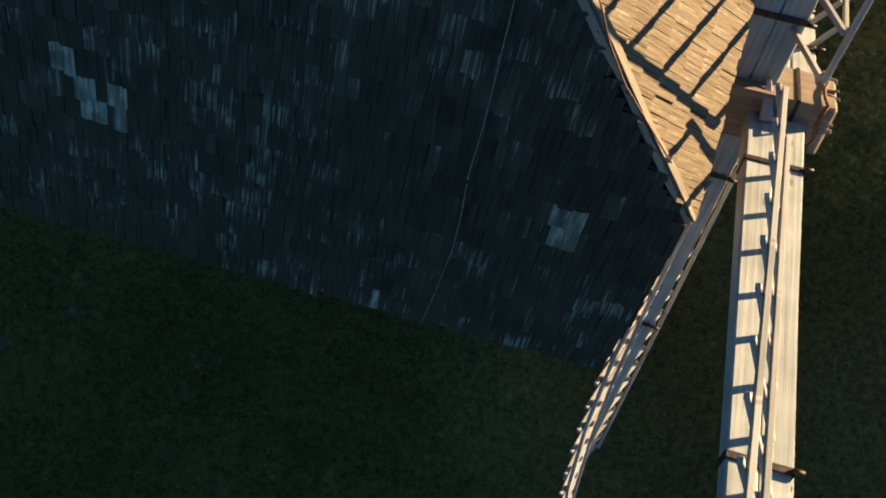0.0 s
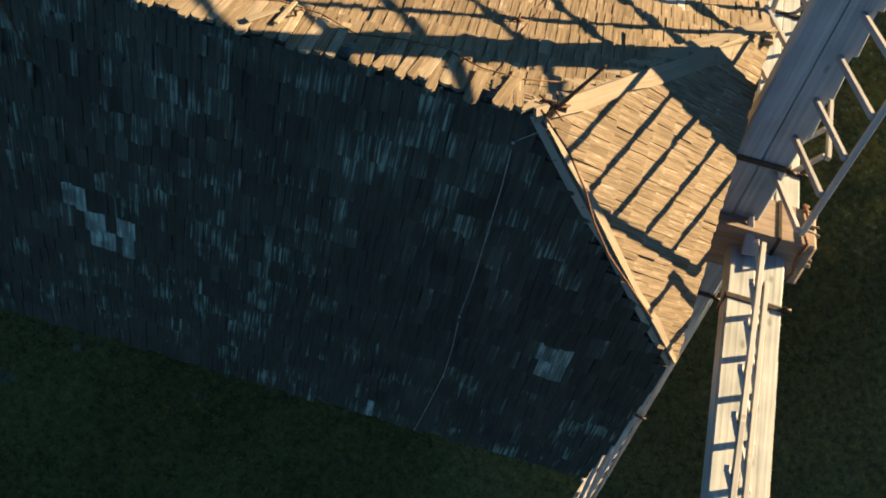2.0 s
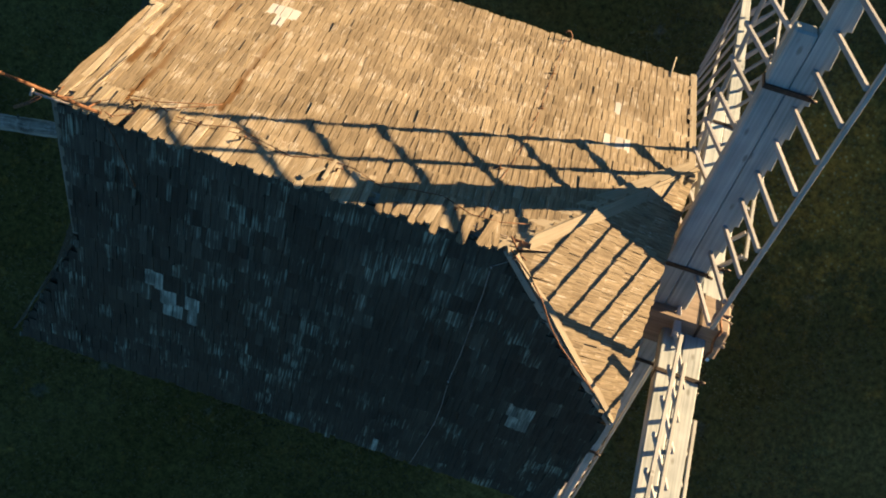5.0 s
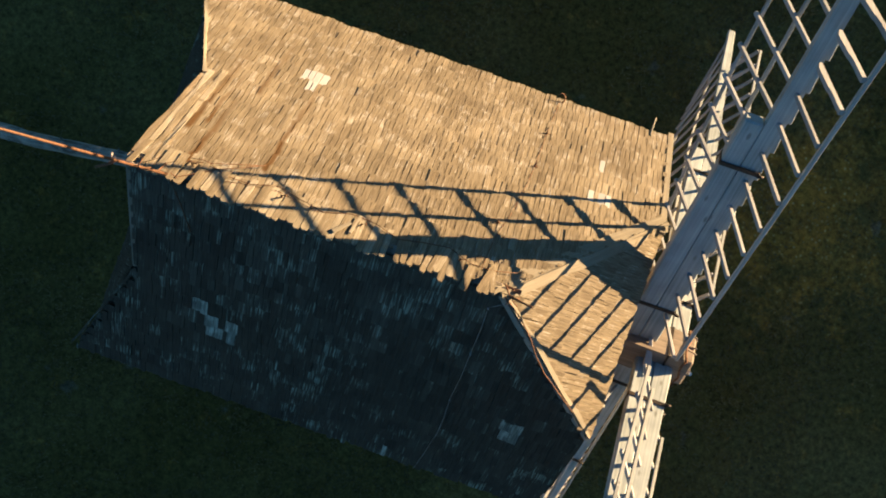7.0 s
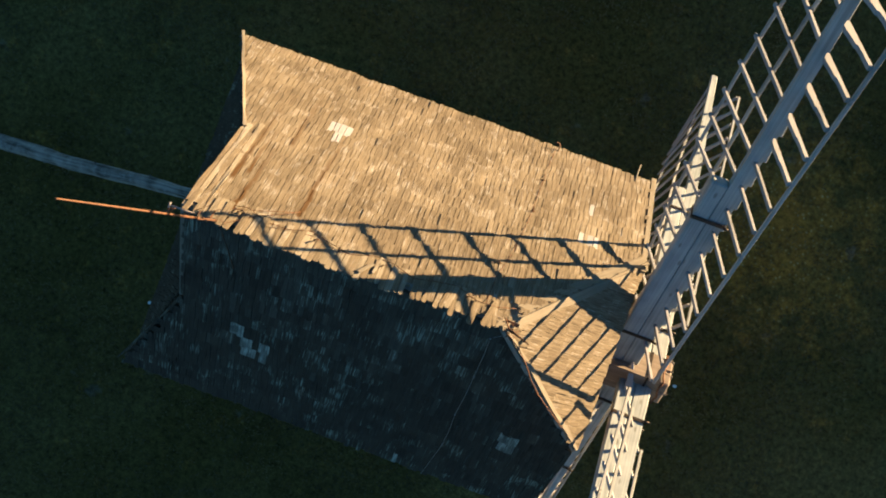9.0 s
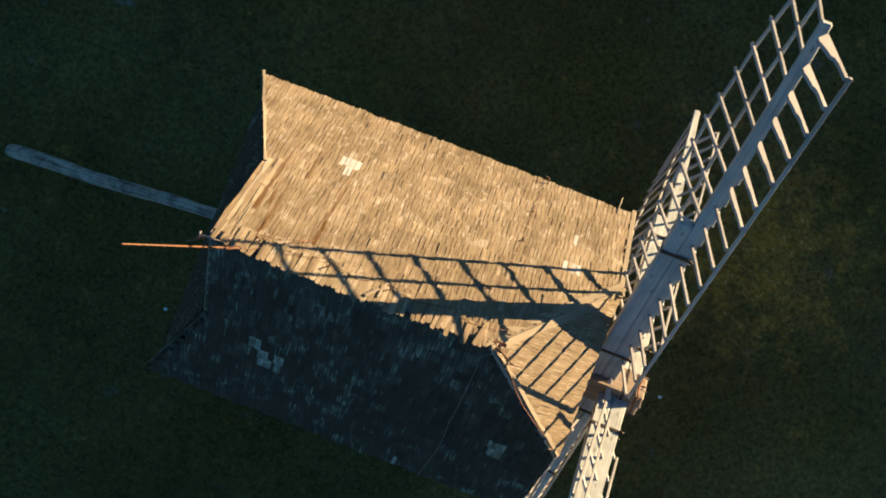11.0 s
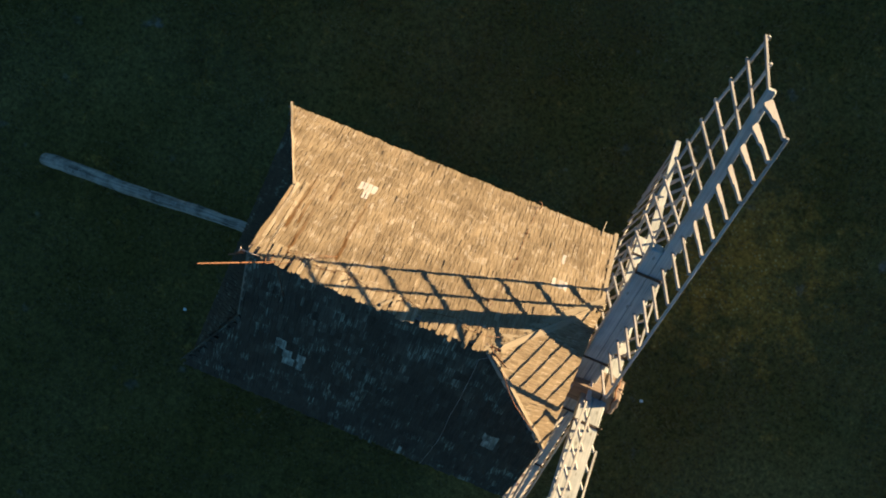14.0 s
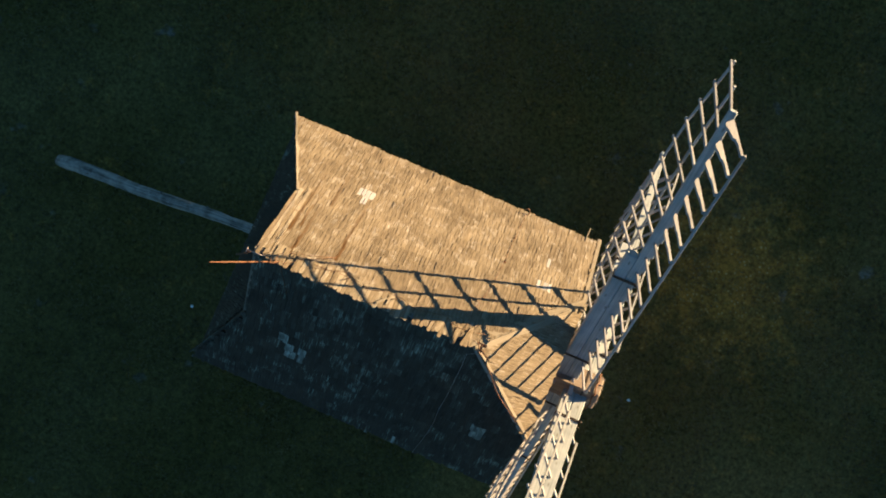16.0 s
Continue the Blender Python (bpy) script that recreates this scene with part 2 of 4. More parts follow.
def beam(bm, p0, p1, w, h, side=(1, 0, 0), bevel=0.008, taper=1.0, bend=0.0, cuts=0):
    """A squared timber from p0 to p1, w wide towards side and h thick; the grain runs along it."""
    length = (Vector(p1) - Vector(p0)).length
    b = bmesh.new()
    layer = b.loops.layers.uv.new("UVMap")
    n = cuts + 2
    rings = []
    for i in range(n):
        f = i / (n - 1)
        k = 1 + (taper - 1) * f
        o = bend * math.sin(math.pi * f)
        rings.append([b.verts.new((sx * w / 2 * k + o, sy * h / 2 * k, length * f)) for sx, sy in ((-1, -1), (1, -1), (1, 1), (-1, 1))])
    for r0, r1 in zip(rings, rings[1:]):
        for j in range(4):
            b.faces.new((r0[j], r0[(j + 1) % 4], r1[(j + 1) % 4], r1[j]))
    b.faces.new(rings[0][::-1])
    b.faces.new(rings[-1])
    if bevel:
        long_edges = [e for e in b.edges if abs((e.verts[0].co - e.verts[1].co).normalized().z) > 0.5]
        ends = [e for e in b.edges if e not in set(long_edges) and len({round(v.co.z, 4) for v in e.verts}) == 1 and abs(e.verts[0].co.z - length / 2) > length / 2 - 1e-4]
        bmesh.ops.bevel(b, geom=long_edges + ends, offset=bevel, segments=1, affect="EDGES")
    shift = random.random() * 20
    for f in b.faces:
        flat = abs(f.normal.x) > abs(f.normal.y)
        for lp in f.loops:
            c = lp.vert.co
            lp[layer].uv = ((c.y if flat else c.x) + (3.1 if flat else 0) + shift, c.z + shift)
    b.transform(frame_between(p0, p1, side))
    me = bpy.data.meshes.new("piece")
    b.to_mesh(me)
    b.free()
    bm.from_mesh(me)
    bpy.data.meshes.remove(me)
    return bm


def one_beam(*args, **kw):
    bm = bmesh.new()
    bm.loops.layers.uv.new("UVMap")
    return beam(bm, *args, **kw)


def rod(bm, points, radius, sides=8):
    """A round bar or cable through the points."""
    pts = [Vector(p) for p in points]
    layer = bm.loops.layers.uv.verify()
    rings, run = [], [0.0]
    for p, q in zip(pts, pts[1:]):
        run.append(run[-1] + (q - p).length)
    for i, p in enumerate(pts):
        way = (pts[min(i + 1, len(pts) - 1)] - pts[max(i - 1, 0)]).normalized()
        ref = Vector((0, 0, 1)) if abs(way.z) < 0.9 else Vector((1, 0, 0))
        x = way.cross(ref).normalized()
        y = way.cross(x)
        r = radius[i] if isinstance(radius, (list, tuple)) else radius
        rings.append([bm.verts.new(p + (x * math.cos(a) + y * math.sin(a)) * r) for a in (2 * math.pi * k / sides for k in range(sides))])
    girth = 6.28 * (radius[0] if isinstance(radius, (list, tuple)) else radius)
    for i, (r0, r1) in enumerate(zip(rings, rings[1:])):
        for j in range(sides):
            f = bm.faces.new((r0[j], r0[(j + 1) % sides], r1[(j + 1) % sides], r1[j]))
            f.smooth = True
            for lp, (u, v) in zip(f.loops, ((j, i), (j + 1, i), (j + 1, i + 1), (j, i + 1))):
                lp[layer].uv = (u * girth / sides, run[v])
    bm.faces.new(rings[0][::-1])
    bm.faces.new(rings[-1])
    bmesh.ops.recalc_face_normals(bm, faces=bm.faces[:])
    return bm


def prism(bm, corners, depth):
    """A slab: a flat polygon of world corners and its copy moved by the vector depth."""
    top = [bm.verts.new(c) for c in corners]
    low = [bm.verts.new(Vector(c) + Vector(depth)) for c in corners]
    bm.faces.new(top)
    bm.faces.new(low[::-1])
    for i in range(len(top)):
        j = (i + 1) % len(top)
        bm.faces.new((top[j], top[i], low[i], low[j]))
    bmesh.ops.recalc_face_normals(bm, faces=bm.faces[:])
    return bm


# ---- the plan: x along the ridge towards the sails, y to the sunny slope, z up from the ground ----
RIDGE_Z = 12.5
NORTH_FALL, SOUTH_FALL = 1.178, 1.108
EAVE_N, EAVE_S = 2.53, -2.60
APEX = (3.97, 0.0)


def on_north(x, y):
    return Vector((x, y, RIDGE_Z - NORTH_FALL * y))


def on_south(x, y):
    return Vector((x, y, RIDGE_Z + SOUTH_FALL * y))


# ---- ground ----
def grass_ground():
    m = bpy.data.materials.new("meadow_ground")
    m.use_nodes = True
    nodes, link = m.node_tree.nodes, m.node_tree.links.new
    bsdf = nodes["Principled BSDF"]
    bsdf.inputs["Roughness"].default_value = 0.95
    bsdf.inputs["Specular IOR Level"].default_value = 0.1
    tc = nodes.new("ShaderNodeTexCoord")
    big = nodes.new("ShaderNodeTexNoise")
    big.inputs["Scale"].default_value = 0.22
    big.inputs["Detail"].default_value = 5.0
    fine = nodes.new("ShaderNodeTexNoise")
    fine.inputs["Scale"].default_value = 8.0
    fine.inputs["Detail"].default_value = 8.0
    fine.inputs["Roughness"].default_value = 0.75
    for n in (big, fine):
        link(tc.outputs["Object"], n.inputs["Vector"])
    r1 = nodes.new("ShaderNodeValToRGB")
    r1.color_ramp.elements[0].position, r1.color_ramp.elements[1].position = 0.38, 0.66
    r1.color_ramp.elements[0].color = (0.100, 0.073, 0.0180, 1)
    r1.color_ramp.elements[1].color = (0.146, 0.106, 0.033, 1)
    link(big.outputs[0], r1.inputs[0])
    r2 = nodes.new("ShaderNodeMapRange")
    r2.inputs["From Min"].default_value, r2.inputs["From Max"].default_value = 0.3, 0.7
    r2.inputs["To Min"].default_value, r2.inputs["To Max"].default_value = 0.28, 1.85
    link(fine.outputs[0], r2.inputs[0])
    mul = nodes.new("ShaderNodeVectorMath")
    mul.operation = "SCALE"
    # dried-out brown turf: patches by noise and one wide patch before the sails
    dry = nodes.new("ShaderNodeTexNoise")
    dry.inputs["Scale"].default_value = 1.5
    dry.inputs["Detail"].default_value = 7.0
    dry.inputs["Roughness"].default_value = 0.7
    link(tc.outputs["Object"], dry.inputs["Vector"])
    far = nodes.new("ShaderNodeVectorMath")
    far.operation = "DISTANCE"
    far.inputs[1].default_value = (11.0, 4.0, 0.0)
    link(tc.outputs["Object"], far.inputs[0])
    near = nodes.new("ShaderNodeMapRange")
    near.inputs["From Min"].default_value, near.inputs["From Max"].default_value = 0.3, 4.3
    near.inputs["To Min"].default_value, near.inputs["To Max"].default_value = 0.24, -0.06
    link(far.outputs["Value"], near.inputs[0])
    both = nodes.new("ShaderNodeMath")
    both.operation = "ADD"
    link(dry.outputs[0], both.inputs[0])
    link(near.outputs[0], both.inputs[1])
    dr = nodes.new("ShaderNodeMapRange")
    dr.inputs["From Min"].default_value, dr.inputs["From Max"].default_value = 0.52, 0.80
    dr.inputs["To Max"].default_value = 0.95
    link(both.outputs[0], dr.inputs[0])
    brown = nodes.new("ShaderNodeMixRGB")
    brown.inputs[2].default_value = (0.345, 0.178, 0.031, 1)
    link(dr.outputs[0], brown.inputs[0])
    link(r1.outputs[0], brown.inputs[1])
    # small pale bare spots
    spot = nodes.new("ShaderNodeTexNoise")
    spot.inputs["Scale"].default_value = 1.1
    spot.inputs["Detail"].default_value = 4.0
    link(tc.outputs["Object"], spot.inputs["Vector"])
    sp = nodes.new("ShaderNodeMapRange")
    sp.inputs["From Min"].default_value, sp.inputs["From Max"].default_value = 0.68, 0.76
    sp.inputs["To Max"].default_value = 0.7
    link(spot.outputs[0], sp.inputs[0])
    bare = nodes.new("ShaderNodeMixRGB")
    bare.inputs[2].default_value = (0.18, 0.155, 0.13, 1)
    link(sp.outputs[0], bare.inputs[0])
    link(brown.outputs[0], bare.inputs[1])
    # dry straw and clover heads, thickest on the dried-out turf
    fleck = nodes.new("ShaderNodeTexVoronoi")
    fleck.inputs["Scale"].default_value = 7.0
    link(tc.outputs["Object"], fleck.inputs["Vector"])
    fk = nodes.new("ShaderNodeMapRange")
    fk.inputs["From Min"].default_value, fk.inputs["From Max"].default_value = 0.30, 0.12
    link(fleck.outputs["Distance"], fk.inputs[0])
    thick = nodes.new("ShaderNodeMath")
    thick.operation = "MULTIPLY"
    link(fk.outputs[0], thick.inputs[0])
    link(dr.outputs[0], thick.inputs[1])
    straw = nodes.new("ShaderNodeMixRGB")
    straw.inputs[2].default_value = (0.42, 0.31, 0.13, 1)
    link(thick.outputs[0], straw.inputs[0])
    link(bare.outputs[0], straw.inputs[1])
    link(straw.outputs[0], mul.inputs[0])
    link(r2.outputs[0], mul.inputs["Scale"])
    link(mul.outputs[0], bsdf.inputs["Base Color"])
    bp = nodes.new("ShaderNodeBump")
    bp.inputs["Strength"].default_value = 0.8
    bp.inputs["Distance"].default_value = 0.12
    link(fine.outputs[0], bp.inputs["Height"])
    link(bp.outputs[0], bsdf.inputs["Normal"])
    return m


GRASS = grass_ground()
bm = bmesh.new()
N = 90
grid = []
for i in range(N + 1):
    row = []
    for j in range(N + 1):
        a, b = 2 * i / N - 1, 2 * j / N - 1
        x, y = 2 + 700 * a * abs(a) ** 2.2, 700 * b * abs(b) ** 2.2
        z = 0.10 * noise.noise(Vector((x * 0.12, y * 0.12, 0))) - 0.05
        row.append(bm.verts.new((x, y, z)))
    grid.append(row)
for i in range(N):
    for j in range(N):
        bm.faces.new((grid[i][j], grid[i + 1][j], grid[i + 1][j + 1], grid[i][j + 1])).smooth = True
ground = part("ground", bm, GRASS, None)
tagged(ground, "dark olive meadow ground with dry patches", "ground", kind="structure")

# grass tufts
rng = np.random.default_rng(5)
TUFTS = 42000
gx = rng.uniform(-13, 19, TUFTS)
gy = rng.uniform(-11, 13, TUFTS)
keep = ~((gx > -0.5) & (gx < 5.2) & (np.abs(gy) < 2.2))
gx, gy = gx[keep], gy[keep]
verts, faces = [], []
for x, y in zip(gx, gy):
    dense = noise.noise(Vector((x * 0.3, y * 0.3, 3.0)))
    if dense < rng.uniform(-0.5, 0.25):
        continue
    z = 0.10 * noise.noise(Vector((x * 0.12, y * 0.12, 0))) - 0.05
    for k in range(3):
        a = rng.uniform(0, 6.28)
        h, lean, w = rng.uniform(0.05, 0.16), rng.uniform(0.03, 0.12), rng.uniform(0.008, 0.022)
        ca, sa = math.cos(a), math.sin(a)
        ox, oy = x + rng.normal(0, 0.05), y + rng.normal(0, 0.05)
        i = len(verts)
        verts += [(ox - sa * w, oy + ca * w, z - 0.02), (ox + sa * w, oy - ca * w, z - 0.02), (ox + ca * lean, oy + sa * lean, z + h)]
        faces.append((i, i + 1, i + 2))
me = bpy.data.meshes.new("grass")
me.from_pydata(verts, [], faces)
me.materials.append(plain("grass_blades", (0.072, 0.053, 0.017), (0.205, 0.148, 0.052), 0.9, 0.0, 0.6, 0.0))
tagged(new("grass", me), "short dry meadow grass over the whole ground", "grass", kind="stuff")

# ---- unseen trees added towards the low sun, to keep the meadow in shade ----
BARK = plain("bark", (0.05, 0.04, 0.03), (0.14, 0.11, 0.08), 0.9, 0.0, 6.0, 0.6)
LEAF = plain("leaves", (0.03, 0.05, 0.015), (0.08, 0.10, 0.03), 0.7, 0.0, 1.5, 0.0)


def broad_tree(height, spread, seed, low=0.06):
    r = random.Random(seed)
    t = thing("tree", "unseen leafy broad-crowned tree added to shade the meadow", "tree", "trees along the meadow")
    bm = bmesh.new()
    top = Vector((r.uniform(-0.4, 0.4), r.uniform(-0.4, 0.4), height * 0.82))
    rod(bm, [(0, 0, -0.3), (0.05, 0, 1.0), top * 0.35, top * 0.7, top], [0.36, 0.27, 0.22, 0.13, 0.04], 9)
    lobes = []
    for k in range(20):
        h = height * r.uniform(low, 0.74)
        a = k * 2.4 + r.uniform(-0.3, 0.3)
        f = 1 - max(0.0, (h / height - 0.45)) * 1.15
        end = Vector((math.cos(a) * spread * 0.72 * f, math.sin(a) * spread * 0.72 * f, h + height * 0.14))
        start = top * (h / top.z * 0.92)
        rod(bm, [start, start.lerp(end, 0.5) + Vector((0, 0, 0.2)), end], [0.10, 0.07, 0.025], 6)
        lobes.append((end, spread * r.uniform(0.36, 0.52)))
    lobes.append((top + Vector((0, 0, height * 0.05)), spread * 0.42))
    part("trunk", bm, BARK, t)
    v, f = [], []
    for c, size in lobes:
        for _ in range(360):
            d = Vector((r.gauss(0, 1), r.gauss(0, 1), r.gauss(0, 0.8))).normalized() * size * r.random() ** 0.4
            p = c + d
            n = Vector((r.gauss(0, 1), r.gauss(0, 1), r.gauss(0.4, 1))).normalized()
            x = n.orthogonal().normalized() * r.uniform(0.10, 0.22)
            y = n.cross(x).normalized() * r.uniform(0.14, 0.28)
            i = len(v)
            v += [tuple(p - x), tuple(p + y), tuple(p + x), tuple(p - y)]
            f.append((i, i + 1, i + 2, i + 3))
    me = bpy.data.meshes.new("crown")
    me.from_pydata(v, [], f)
    me.materials.append(LEAF)
    crown = new("crown", me)
    crown.parent = t
    return t


sun_side = Vector((math.cos(radians(SUN_AZ)), math.sin(radians(SUN_AZ)), 0))
across = Vector((-sun_side.y, sun_side.x, 0))
kinds = [broad_tree(7.35, 3.0, 31), broad_tree(7.0, 3.2, 32), broad_tree(7.6, 2.9, 33), broad_tree(7.5, 3.1, 34, 0.10)]
tr = random.Random(77)
placed = set()
for rank, far in enumerate((47.0, 53.0)):
    for k in range(15):
        side = (k - 7) * 3.7 + rank * 1.85 + tr.uniform(-0.6, 0.6)
        at = sun_side * (far + tr.uniform(-1.2, 1.2)) + across * side + Vector((3, 0, -0.05))
        m = Matrix.Translation(at) @ Matrix.Rotation(tr.uniform(0, 6.28), 4, "Z")
        pick = 3 if -5.5 < side < 0.5 else (k + rank) % 3
        if pick not in placed:
            placed.add(pick)
            kinds[pick].matrix_basis = m
        else:
            copy_thing(kinds[pick], m)
# the added row goes on to both sides, to shade the wider meadow
for k in range(22):
    side = (1 if k % 2 else -1) * (31.0 + 4.1 * (k // 2)) + tr.uniform(-0.7, 0.7)
    at = sun_side * (49.0 + tr.uniform(-2.5, 2.5)) + across * side + Vector((3, 0, -0.05))
    copy_thing(kinds[k % 3], Matrix.Translation(at) @ Matrix.Rotation(tr.uniform(0, 6.28), 4, "Z") @ Matrix.Scale(1.08, 4))

# ---- windmill body ----
mill = thing("windmill", "old wooden windmill with a weathered shingle roof", "windmill")


def plank_wall(name, p0, p1, z0, top, out):
    """A wall of upright boards from p0 to p1; top gives the height along it."""
    p0, p1, out = Vector((*p0, 0)), Vector((*p1, 0)), Vector((*out, 0))
    length = (p1 - p0).length
    n = round(length / 0.24)
    bm = bmesh.new()
    bm.loops.layers.uv.new("UVMap")
    way = (p1 - p0) / length
    prism(bm, [p0 + Vector((0, 0, z0)), p1 + Vector((0, 0, z0)), *[p0 + way * length * f + Vector((0, 0, top(f))) for f in (1, 0.5, 0)]], -out * 0.10)
    for i in range(n):
        f = (i + 0.5) / n
        a = p0 + way * length * f + out * 0.014
        beam(bm, a + Vector((0, 0, z0)), a + Vector((0, 0, top(f))), length / n - 0.008, 0.026 + random.random() * 0.008, side=way, bevel=0)
    return part(name, bm, WALL, mill)


WX0, WX1, WY = -0.4, 5.15, 2.15
flat_n, flat_s = (lambda f: RIDGE_Z - NORTH_FALL * WY - 0.12), (lambda f: RIDGE_Z - SOUTH_FALL * WY - 0.12)
plank_wall("wall", (WX1, WY), (WX0, WY), -0.1, flat_n, (0, 1))
plank_wall("wall", (WX0, -WY), (WX1, -WY), -0.1, flat_s, (0, -1))
plank_wall("wall", (WX0, WY), (WX0, -WY), -0.1, flat_n, (-1, 0))
plank_wall("wall", (WX1, -WY), (WX1, WY), -0.1, lambda f: min(RIDGE_Z - 1.12 * abs((f - 0.5) * 2 * WY) - 0.2, 10.95), (1, 0))
# rear gablet, under the ridge end
bm = bmesh.new()
bm.loops.layers.uv.new("UVMap")
prism(bm, [(0.16, 1.1, 11.0), (0.16, -1.1, 11.1), (0.16, 0, 12.3)], (0.05, 0, 0))
for i in range(11):
    y = -0.95 + 0.19 * i
    beam(bm, (0.145, y, 11.0), (0.145, y, 12.28 - 1.14 * abs(y)), 0.18, 0.025, side=(0, 1, 0), bevel=0)
part("rear_gable", bm, WALL, mill)


# ---- shingles ----
def shingle_data(w, length, round_butt=False):
    """One split shingle lying along +y from its butt at the origin, thicker at the butt."""
    t0, t1 = 0.020, 0.006
    cut = min(0.1, length * 0.5)
    if round_butt:
        prof = [(-w / 2, length), (-w / 2, 0.03), (-w * 0.3, 0.006), (0, 0), (w * 0.3, 0.006), (w / 2, 0.03), (w / 2, length)]
    else:
        prof = [(-w / 2, length), (-w / 2, 0.004), (-w * 0.1, -0.003), (w / 2, 0.003), (w / 2, length)]
    n = len(prof)
    v = [(x, y, (t0 if y < cut else t1)) for x, y in prof] + [(x, y, 0.0) for x, y in prof]
    f = [tuple(range(n))[::-1]] + [(i, (i + 1) % n, n + (i + 1) % n, n + i) for i in range(n)]
    f[0] = tuple(range(n))
    return v, f


SHINGLE_MESH = {}


def shingle_mesh(w, length, round_butt, material):
    key = (w, length, round_butt, material.name)
    if key not in SHINGLE_MESH:
        v, f = shingle_data(w, length, round_butt)
        me = bpy.data.meshes.new("shingle")
        me.from_pydata(v, [], f)
        me.uv_layers.new(name="UVMap")
        me.uv_layers[0].data.foreach_set("uv", np.array([c for poly in f for i in poly for c in (v[i][0], v[i][1])], dtype=np.float32))
        me.materials.append(material)
        SHINGLE_MESH[key] = me
    return SHINGLE_MESH[key]


def inside(poly, x, y):
    hit = False
    for (x0, y0), (x1, y1) in zip(poly, poly[1:] + poly[:1]):
        if (y0 > y) != (y1 > y) and x < (x1 - x0) * (y - y0) / (y1 - y0) + x0:
            hit = not hit
    return hit


def shingled(slope, origin, along, up, poly, near, course=0.225, fresh=(), seed=1, gaps=0.004, overhang=0.05, top_extra=0.0, slit=(0.003, 0.011), rise=0.032, uneven=0.006, patch=None, drift=0.0, cover=SHINGLE, widths=(0.046, 0.054, 0.062, 0.070, 0.082), pale=(0.0, 0.16, 0.3), worn=()):
    """Covers the polygon (metres along and up the slope) with courses of shingles. Those inside the stretch near are pieces of their own."""
    r = random.Random(seed)
    along, up = Vector(along).normalized(), Vector(up).normalized()
    out = along.cross(up)
    base = Matrix((along, up, out)).transposed().to_4x4()
    base.translation = origin
    lo_a, hi_a = min(p[0] for p in poly), max(p[0] for p in poly)
    lo_b, hi_b = min(p[1] for p in poly), max(p[1] for p in poly)
    heaps = {cover: ("shingles", [], [], []), FRESH: ("fresh_shingles", [], [], []), BLEACH: ("bleached_shingles", [], [], []), PALE: ("pale_shingles", [], [], []), SHADED_LICHENED: ("lichened_shingles", [], [], [])}
    count = 0
    b = lo_b - overhang
    while b < hi_b + top_extra:
        level = min(max(b + 0.03, lo_b + 0.01), hi_b - 0.02)
        cross = sorted((x1 - x0) * (level - y0) / (y1 - y0) + x0 for (x0, y0), (x1, y1) in zip(poly, poly[1:] + poly[:1]) if (y0 > level) != (y1 > level))
        a, end = cross[0], cross[-1]
        wave = r.uniform(-0.012, 0.012)
        run = 0.0
        while a < end - 0.02:
            w = r.choice(widths)
            if a == cross[0]:
                w *= r.uniform(0.5, 1.0)
            w = min(w, end - a)
            ca = a + w / 2
            a += w + r.uniform(*slit)
            if r.random() < gaps:
                continue
            length = 0.50
            while length > 0.07 and not (inside(poly, ca - w * 0.48, min(b + length, hi_b + 9)) and inside(poly, ca + w * 0.48, b + length)):
                length -= 0.05
            length = max(length, 0.07)
            run = run * 0.8 + r.uniform(-0.006, 0.006)
            ob_b = b + wave + run + r.gauss(0, uneven) + drift * (ca - lo_a) / (hi_a - lo_a) * (1 - b / hi_b)
            lift = rise * (1 + r.random() * 0.36) + (r.random() < 0.05) * rise * 0.3
            tilt = -math.atan2(lift - 0.006, 0.50) + r.gauss(0, 0.006)
            m = base @ pose(ca, ob_b, lift, 0, 0, 0) @ Euler((tilt, r.gauss(0, 0.03), r.gauss(0, 0.012))).to_matrix().to_4x4()
            new_one = any(f0 < ca < f1 and g0 < b + 0.08 < g1 for f0, f1, g0, g1 in fresh)
            material = (patch or FRESH) if new_one and not (patch and r.random() < 0.12) else cover
            if any(f0 < ca < f1 and g0 < b + 0.08 < g1 for f0, f1, g0, g1 in worn) and r.random() < 0.85:
                material = FRESH if r.random() < 0.6 else PALE
            # greyer, bleached ones lie in loose bunches, most of them under the ridge
            bunch = noise.noise(Vector((ca * 1.1, b * 0.7, seed)))
            if material is cover and r.random() < (pale[0] + pale[1] * math.exp((b - hi_b) / pale[2])) * max(0.0, 1 + 2.2 * bunch):
                material = SHADED_LICHENED if cover is SHADED else PALE
            if count < 300 and near[0] < ca < near[1] and near[2] < b < near[3]:
                ob = new("shingle", shingle_mesh(round(w, 3), round(length, 2), False, material))
                ob.parent = slope
                ob.matrix_basis = m
                count += 1
                continue
            v, f = shingle_data(w, length)
            _, vs, fs, us = heaps[material]
            k = len(vs)
            vs += [tuple(m @ Vector(c)) for c in v]
            fs += [tuple(i + k for i in poly_) for poly_ in f]
            du, dv = r.random() * 9, r.random() * 9
            us += [(v[i][0] + du, v[i][1] + dv) for poly_ in f for i in poly_]
        b += course * r.uniform(0.96, 1.04)
    for material, (name, vs, fs, us) in heaps.items():
        if vs:
            mesh_part(name, vs, fs, us, material, slope, "stuff")


def slope_deck(name, corners, label):
    bm = bmesh.new()
    n = (Vector(corners[1]) - Vector(corners[0])).cross(Vector(corners[2]) - Vector(corners[0])).normalized()
    n = n if n.z > 0 else -n
    prism(bm, [Vector(c) - n * 0.004 for c in corners], -n * 0.05)
    return part(name, bm, DECK, mill, label)


